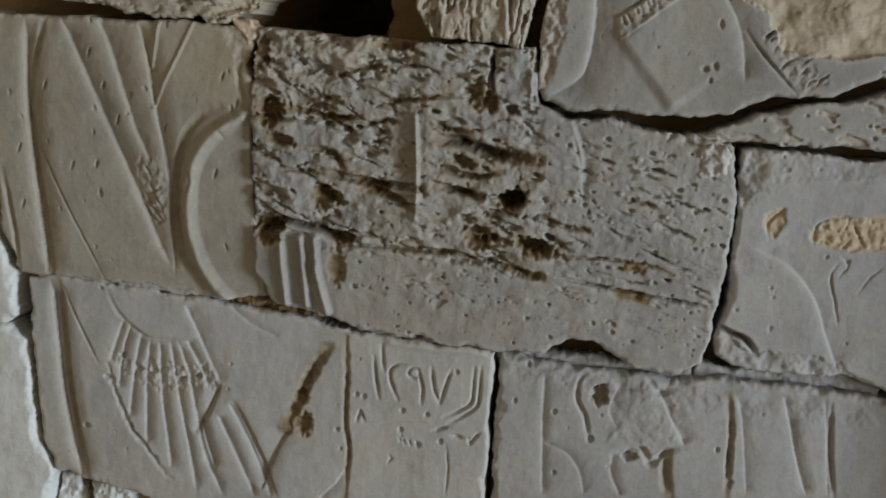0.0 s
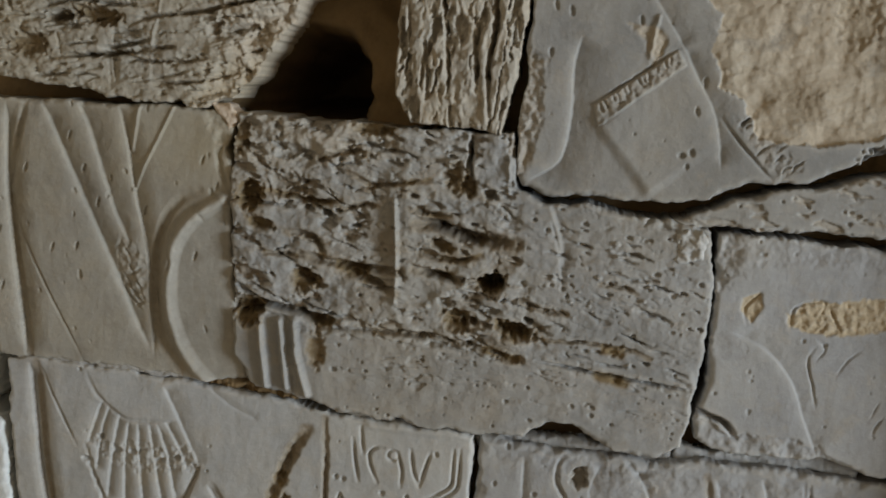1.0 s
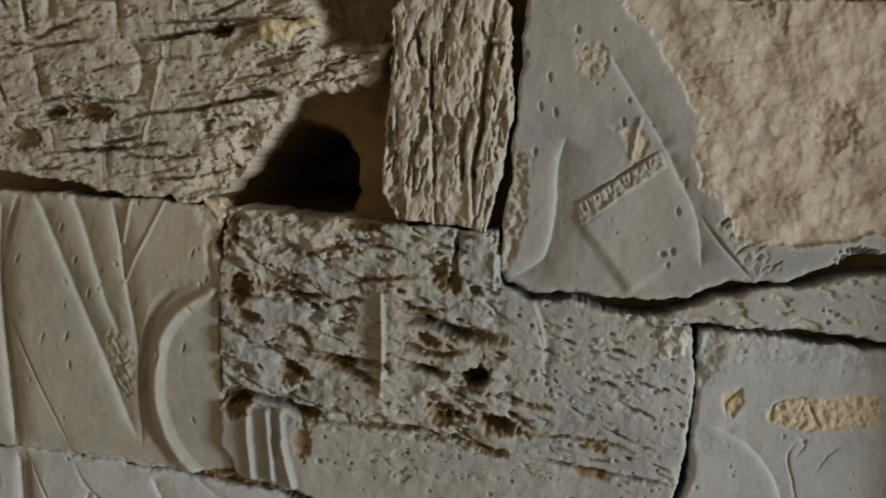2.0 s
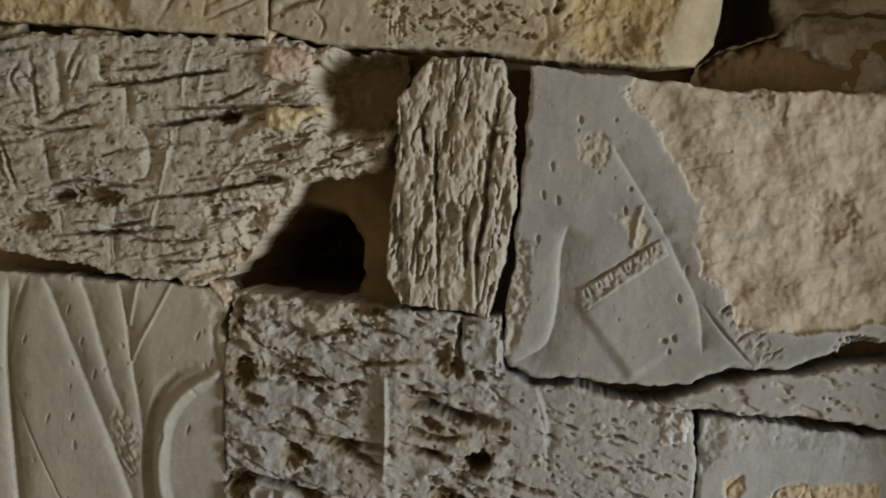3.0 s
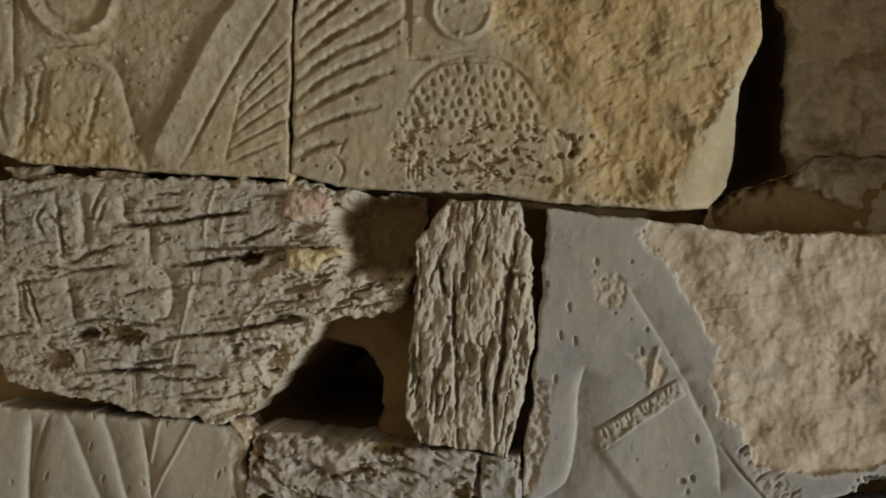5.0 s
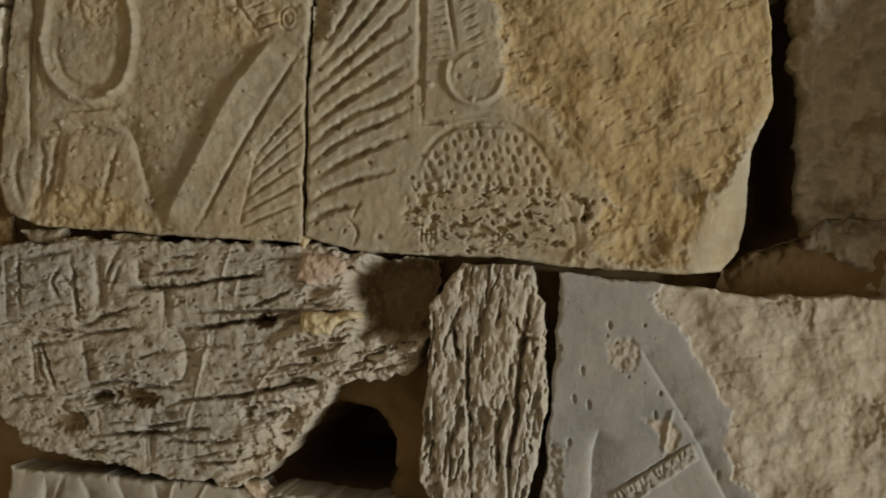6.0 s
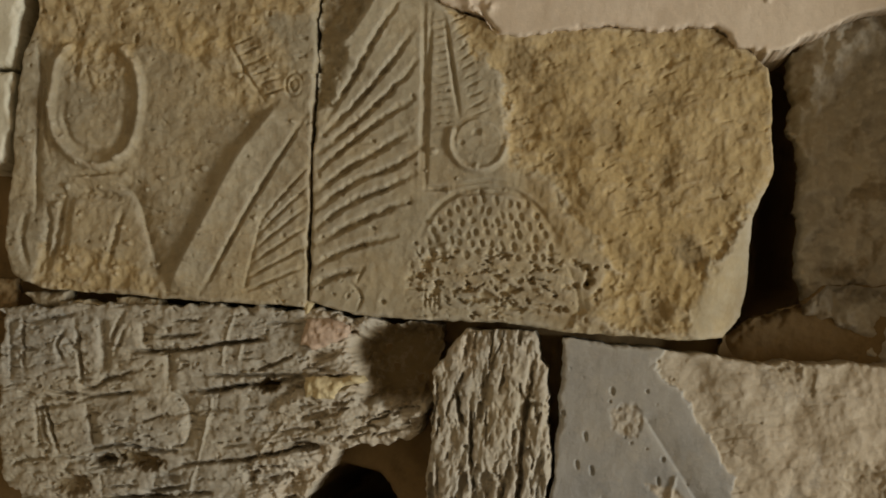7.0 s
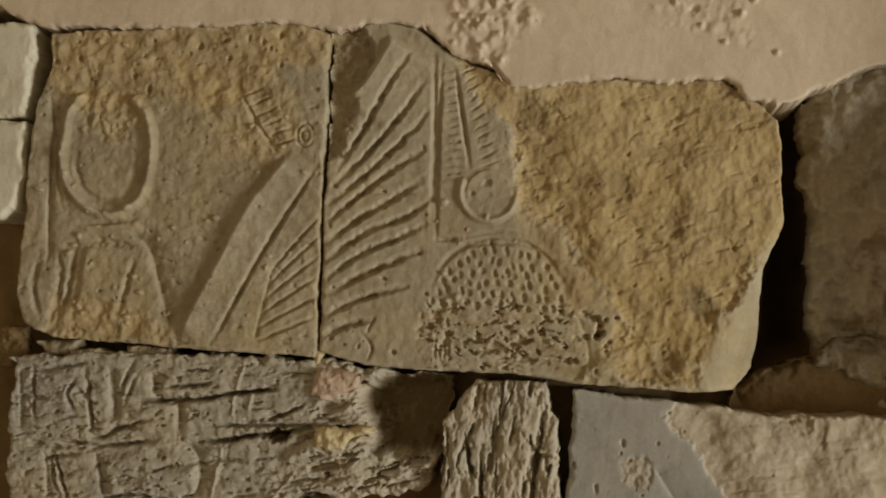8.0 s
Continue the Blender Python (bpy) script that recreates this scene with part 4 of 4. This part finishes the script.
i.flake([(-657, 1874), (-573, 1873), (-509, 1845), (-507, 1825), (-659, 1821)], 1, 0.5, 5, 20, soft=8)
i.pits(70, 2.2, 2.0, 14, flat=0.7)
i.flake(None, 0, 0.0, 1.5, 13, seed=56)
i.stains(None, 0.3, 50, 28)
i.pits(60, 3.2, -2.2, 42, flat=0.8)
i.bedded(2.6, None, lx=20, lz=8, seed=57, bias=0.36, cracks=0.3, tone=0)
done(i)

# top block with the carved feathers
j = block([(-344, 2188), (-286, 2207), (-247, 2198), (-213, 2173), (-161, 2152), (-128, 2135), (-79, 2147), (92, 2154), (135, 2128), (151, 2114), (160, 2060), (163, 2000), (145, 1950), (145, 1890), (141, 1846), (121, 1820), (80, 1816), (-52, 1817), (-120, 1822), (-207, 1818), (-277, 1818), (-332, 1830), (-334, 1907), (-339, 2015), (-340, 2099)],
          "limestone block carved with feather strokes, half flaked to ochre", WARM, lift=7, ragged=1.5, edge=4, seed=121)
BARE = [(-207, 2175), (-172, 2131), (-134, 2089), (-116, 1996), (-62, 1968), (-29, 1927), (4, 1886), (-11, 1842), (-41, 1834), (86, 1819), (89, 1874), (132, 1949), (171, 2000), (163, 2165), (-142, 2158)]
j.flake(BARE, 4, 0.9, 9, 80, soft=9, warp=8)
j.flake(BARE, 0, 0.2, 1.3, 22, soft=9, warp=8, seed=9)
j.flake(BARE, 0, 0.0, 1.0, 7, soft=9, warp=8, seed=19)
j.stains(BARE, 0.4, 42, 26)
j.cracks(16, 22, 1.6, 2.6, BARE, 0.6, 43)
for place, r in (((-14, 2032), 18), ((48, 1847), 16), ((46, 1992), 14), ((80, 1909), 16), ((-114, 2108), 20)):
    j.pit(place, r, 1.3 * r, 2, 0.4, soil_shade=0.6)
j.bedded(2.2, BARE, lx=24, lz=10, ang=0.3, cracks=0.1, seed=59, bias=0.25, tone=-0.5)
j.flake([(-347, 2189), (-312, 2203), (-296, 2159), (-314, 2100), (-326, 2048), (-339, 2047)], 13, 0.1, 5, 12, soft=6)
for line in ([(-254, 2167), (-274, 2132), (-294, 2091), (-325, 2034)], [(-236, 2136), (-256, 2102), (-297, 2049), (-329, 2016)], [(-227, 2104), (-248, 2077), (-293, 2030), (-334, 1995)], [(-230, 2060), (-261, 2038), (-297, 2008), (-336, 1972)],
             [(-231, 2026), (-259, 2005), (-295, 1982), (-335, 1950)], [(-217, 2008), (-244, 1985), (-288, 1966), (-334, 1929)], [(-222, 1978), (-255, 1959), (-292, 1941), (-333, 1909)], [(-226, 1948), (-284, 1920), (-331, 1892)], [(-239, 1908), (-289, 1891), (-330, 1869)], [(-274, 1869), (-299, 1862), (-329, 1848)]):
    j.cut(line, 5.6, 8.5, wild=2.4)
j.swell([(-279, 2193), (-304, 2145), (-331, 2113)], 12, 30, 8)
j.cut([(-225, 2168), (-220, 2104), (-216, 2022), (-215, 1977)], 5, 5)
j.cut([(-330, 2009), (-272, 2009), (-218, 2014)], 1.6, 1.5)
for line in ([(-216, 2156), (-214, 2072), (-209, 1962)], [(-201, 2156), (-189, 2099), (-177, 2043)], [(-209, 1962), (-183, 1964)]):
    j.cut(line, 4, 4.5)
for k in range(14):
    (x0, z0), (x1, z1) = [(-212, 2149), (-206, 2035)]
    p = (x0 + (x1 - x0) * k / 13, z0 + (z1 - z0) * k / 13)
    j.cut([p, (p[0] + 14 + k * 0.6, p[1] + 2)], 2.2, 2.2, wild=1.8)
for k in range(10):
    (x0, z0), (x1, z1) = [(-190, 2137), (-166, 2043)]
    p = (x0 + (x1 - x0) * k / 9, z0 + (z1 - z0) * k / 9)
    j.cut([p, (p[0] + 13 + k, p[1] + 11)], 2.2, 2.2, wild=1.8)
cx, cz = (-154, 2017)
j.flake([(cx + 27 * math.cos(k), cz + 27 * math.sin(k)) for k in np.linspace(0, 6, 16)], -2.2, 0.0, 1, 12, soft=3, warp=0.5)
j.cut([(cx + 31 * math.cos(k), cz + 31 * math.sin(k)) for k in np.linspace(-3.5, 0.1, 14)], 6, -5)
j.cut([(cx + 26 * math.cos(k), cz + 26 * math.sin(k)) for k in np.linspace(0.4, 3.0, 12)], 2, 1.5)
j.pit((cx - 2, cz + 10), 6, 5, 3)
j.pit((cx - 18, cz - 2), 4, 3, 2.5)
j.cut([(-175, 1967), (-143, 1974), (-116, 1972)], 4, 3)
j.cut([(-175, 1956), (-142, 1962), (-114, 1961)], 4, 3)
dome_x, dome_z = (-137, 1892)
for row in range(7):
    for col in range(-8, 9):
        px, pz = dome_x + 12 * (col + 0.5 * (row % 2)) + random.uniform(-3, 3), dome_z + 2 + 11.5 * row + random.uniform(-3, 3)
        if math.hypot(px - dome_x, pz - dome_z) < 72:
            j.pit((px, pz), random.uniform(3, 4.6), random.uniform(4.5, 6.5), random.uniform(2, 3.6), 0.4)
j.cut([(dome_x + 76 * math.cos(k), dome_z + 76 * math.sin(k)) for k in np.linspace(0.2, 2.9, 12)], 5, 3.5)
j.bedded(7, [(-215, 1890), (-64, 1906), (-36, 1840), (-120, 1825), (-214, 1821)], lx=16, lz=8, seed=53)
j.cut([(-51, 1888), (-40, 1865), (-35, 1837)], 7, 4, 1)
j.pits(14, 4, 6, 15, [(-42, 1895), (7, 1892), (-23, 1841), (-42, 1840)])
for k in range(4):
    x0, z0 = (-202, 1853)
    j.cut([(x0 + 5 * k, z0), (x0 + 5 * k + 1, z0 - 24)], 1.8, 2.5)
j.cut([(-286, 1854), (-272, 1839), (-277, 1823)], 3, 3)
j.cut([(-271, 1873), (-279, 1854)], 3, 3)
j.flake([(-47, 1823), (-24, 1841), (17, 1865), (59, 1862), (88, 1842), (91, 1818), (14, 1818)], -4, -0.45, 3, 22, soft=6)
j.flake([(-108, 2014), (-80, 2019), (-44, 1975), (-28, 1914), (-45, 1889), (-74, 1923), (-107, 1958)], 1, -0.5, 3, 20, soft=10)
j.pits(16, 4, 4.5, 44, [(-45, 1901), (-4, 1916), (5, 1868), (-24, 1841), (-42, 1852)])
# the corner is broken away towards the open joint
fall = smooth(0, 70, near(j.x, j.z, np.array([(157, 2042), (131, 1979), (95, 1886), (81, 1813)], float))[1])
j.h -= 45 * fall ** 1.3
j.tone *= 1 - smooth(0.02, 0.2, fall) * (1 - smooth(-20, 60, j.z - (131, 1973)[1]))
j.flake(None, 0, 0.0, 1.1, 13, seed=58)
j.pits(60, 2.2, 2.0, 16)
j.pits(60, 2.6, 2.6, 38, [(-338, 2034), (-225, 2072), (-208, 1834), (-323, 1832)], flat=0.6)
j.pits(40, 3, -2.2, 39, [(-216, 2041), (-68, 1967), (-42, 1840), (-208, 1828)], flat=0.8)
done(j)

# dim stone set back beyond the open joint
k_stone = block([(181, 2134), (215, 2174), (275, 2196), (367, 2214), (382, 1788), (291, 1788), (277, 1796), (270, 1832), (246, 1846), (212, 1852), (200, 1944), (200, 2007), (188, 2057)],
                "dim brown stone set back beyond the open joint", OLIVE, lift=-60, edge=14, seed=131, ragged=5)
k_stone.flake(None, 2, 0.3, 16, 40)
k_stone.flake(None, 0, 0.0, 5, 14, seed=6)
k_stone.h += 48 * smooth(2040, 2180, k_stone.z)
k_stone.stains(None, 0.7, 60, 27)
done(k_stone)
# unseen piers, added to shade the set-back stone and the wall's right side
box("wall_panel", 0.47, 0.62, 1.19, 1.7, 0.93, 1.80, ROOM, wall, "unseen plain plastered stretch")
box("wall_panel", 0.47, 0.62, 1.14, 1.7, 1.80, 2.5, ROOM, wall, "unseen plain plastered stretch")

# plaster above the stones
p = block([(-953, 2213), (-755, 2207), (-695, 2185), (-539, 2188), (-378, 2198), (-337, 2192), (-286, 2204), (-240, 2195), (-206, 2168), (-161, 2157), (-147, 2134), (-115, 2133), (-79, 2144), (92, 2152), (117, 2137), (147, 2124), (165, 2131), (193, 2150), (261, 2178), (372, 2200), (355, 2654), (-1006, 2678)],
          "smooth pinkish lime plaster with a broken lower edge", PLASTER, lift=13, edge=3.5, seed=141, ragged=4, thick=120, step=2.0)
ROUGHCAST = [(-210, 2231), (-131, 2234), (-108, 2209), (-143, 2182), (-148, 2158), (-173, 2161), (-206, 2180)]
p.flake(ROUGHCAST, -1.5, 0, 5, 14, soft=10)
p.pits(70, 2.6, -2.6, 28, ROUGHCAST)
p.flake([(8, 2238), (104, 2242), (119, 2193), (77, 2197), (21, 2214)], -0.5, 0, 3, 12, soft=10)
p.pits(40, 3, 1.5, 17)
p.cut([(-239, 2203), (-230, 2188), (-218, 2173)], 2.5, 6, wild=2)
p.cut([(-160, 2165), (-153, 2150), (-137, 2134)], 3, 7, wild=2)
p.pit((56, 2228), 6, 5, 4)
p.pits(14, 3.5, -3, 27, [(26, 2240), (123, 2244), (150, 2183), (90, 2187)])
done(p, "plaster_coat")

# whitewashed stones at the side
for outline, seed, wash in (([(-951, 2195), (-710, 2193), (-704, 2152), (-709, 2084), (-710, 2079), (-938, 2076)], 151, CREAM), ([(-937, 2068), (-710, 2075), (-703, 2017), (-709, 1967), (-730, 1958), (-924, 1953)], 152, CREAM),
                      ([(-832, 1337), (-663, 1306), (-646, 1282), (-631, 1250), (-630, 1204), (-650, 1192), (-836, 1183)], 153, WHITE), ([(-837, 1173), (-639, 1193), (-618, 1179), (-607, 1072), (-583, 1025), (-608, 904), (-845, 870)], 154, WHITE)):
    w = block(outline, "pale limewashed stone beside the open joint", wash, lift=4, edge=8, seed=seed, ragged=3)
    w.flake(None, 0, 0, 1.5, 45)
    done(w)

# mortar in the joints and hollows
def lump(outline, material, label, lift, seed, rise=5, edge=7, name="mortar_patch"):
    m = Slab(outline, lift=lift, ragged=3, edge=edge, seed=seed, thick=30)
    m.h += rise * fbm(m.x / 16, m.z / 16, seed, 4)
    return m.mesh(name, material, wall, label)


lump([(-327, 1745), (-306, 1750), (-268, 1751), (-264, 1744), (-292, 1737), (-294, 1726), (-324, 1726)], LUMP, "pale yellow mortar pressed into a hollow", 17, 161)
lump([(-335, 1809), (-307, 1813), (-282, 1809), (-283, 1795), (-299, 1788), (-324, 1778), (-338, 1781)], PINK, "pinkish mortar smeared over the stone", 13, 162, 4)
lump([(-349, 1834), (-337, 1841), (-327, 1828), (-330, 1811), (-337, 1811), (-338, 1823)], LUMP, "small yellow mortar plug in the joint", 2, 163, 3)
lump([(-631, 1810), (-601, 1814), (-569, 1813), (-568, 1803), (-608, 1794), (-631, 1799)], WARM, "ochre mortar filling the joint", -4, 164)
lump([(-678, 1819), (-623, 1822), (-622, 1808), (-663, 1801)], WARM, "ochre mortar filling the joint", -8, 165)
lump([(-392, 1552), (-366, 1550), (-352, 1539), (-365, 1524), (-378, 1538)], PLASTER, "whitish mortar smeared over the corner", -1, 166, 3)
lump([(113, 1452), (143, 1457), (151, 1442), (139, 1425), (112, 1419), (117, 1435)], CHALK, "whitish mortar smeared over the corner", 11, 167, 6)
lump([(-545, 1009), (-500, 1017), (-485, 969), (-537, 963)], WHITE, "small pale rubble stone under the block", -14, 168, 6, name="rubble_stone")
lump([(-583, 1014), (-559, 1016), (-551, 968), (-587, 963)], WHITE, "small pale rubble stone under the block", -20, 169, 6, name="rubble_stone")
lump([(-732, 1833), (-696, 1832), (-688, 1793), (-705, 1782), (-727, 1784)], EARTH, "brown mortar filling the joint", -16, 170, 6)
lump([(120, 1780), (120, 1822), (160, 1846), (205, 1860), (230, 1885), (290, 1890), (400, 1885), (400, 1780)], EARTH, "brown earth packed on the ledge", -66, 171, 2, 16)
lump([(-564, 1819), (-536, 1822), (-506, 1820), (-505, 1813), (-562, 1808)], WARM, "ochre mortar filling the joint", -6, 172, 6)
lump([(-464, 1821), (-432, 1821), (-430, 1814), (-460, 1812)], OLIVE, "ochre mortar filling the joint", -8, 173, 5)
lump([(-403, 1823), (-364, 1822), (-366, 1814), (-400, 1813)], OLIVE, "ochre mortar filling the joint", -9, 174, 5)
lump([(-385, 1253), (-336, 1252), (-279, 1241), (-281, 1230), (-336, 1238), (-381, 1241)], EARTH, "brown mortar crumbling from the joint", -8, 175, 6)
lump([(-606, 1258), (-511, 1261), (-426, 1256), (-387, 1255), (-386, 1246), (-425, 1247), (-511, 1251), (-606, 1247)], COOL, "grey mortar pointing in the tight joint", -1, 176, 2, 4)
lump([(-227, 1237), (-164, 1227), (-84, 1225), (-85, 1217), (-164, 1219), (-226, 1225)], COOL, "grey mortar pointing in the tight joint", -4, 177, 2, 4)
lump([(136, 1220), (174, 1217), (278, 1223), (331, 1208), (332, 1195), (275, 1201), (176, 1198), (133, 1200)], COOL, "grey mortar bedding under the block", -22, 178, 2, 8)
lump([(-83, 1221), (-29, 1219), (56, 1214), (133, 1214), (134, 1198), (57, 1198), (-27, 1199), (-79, 1201)], COOL, "grey mortar bedding under the block", -20, 179, 2, 8)
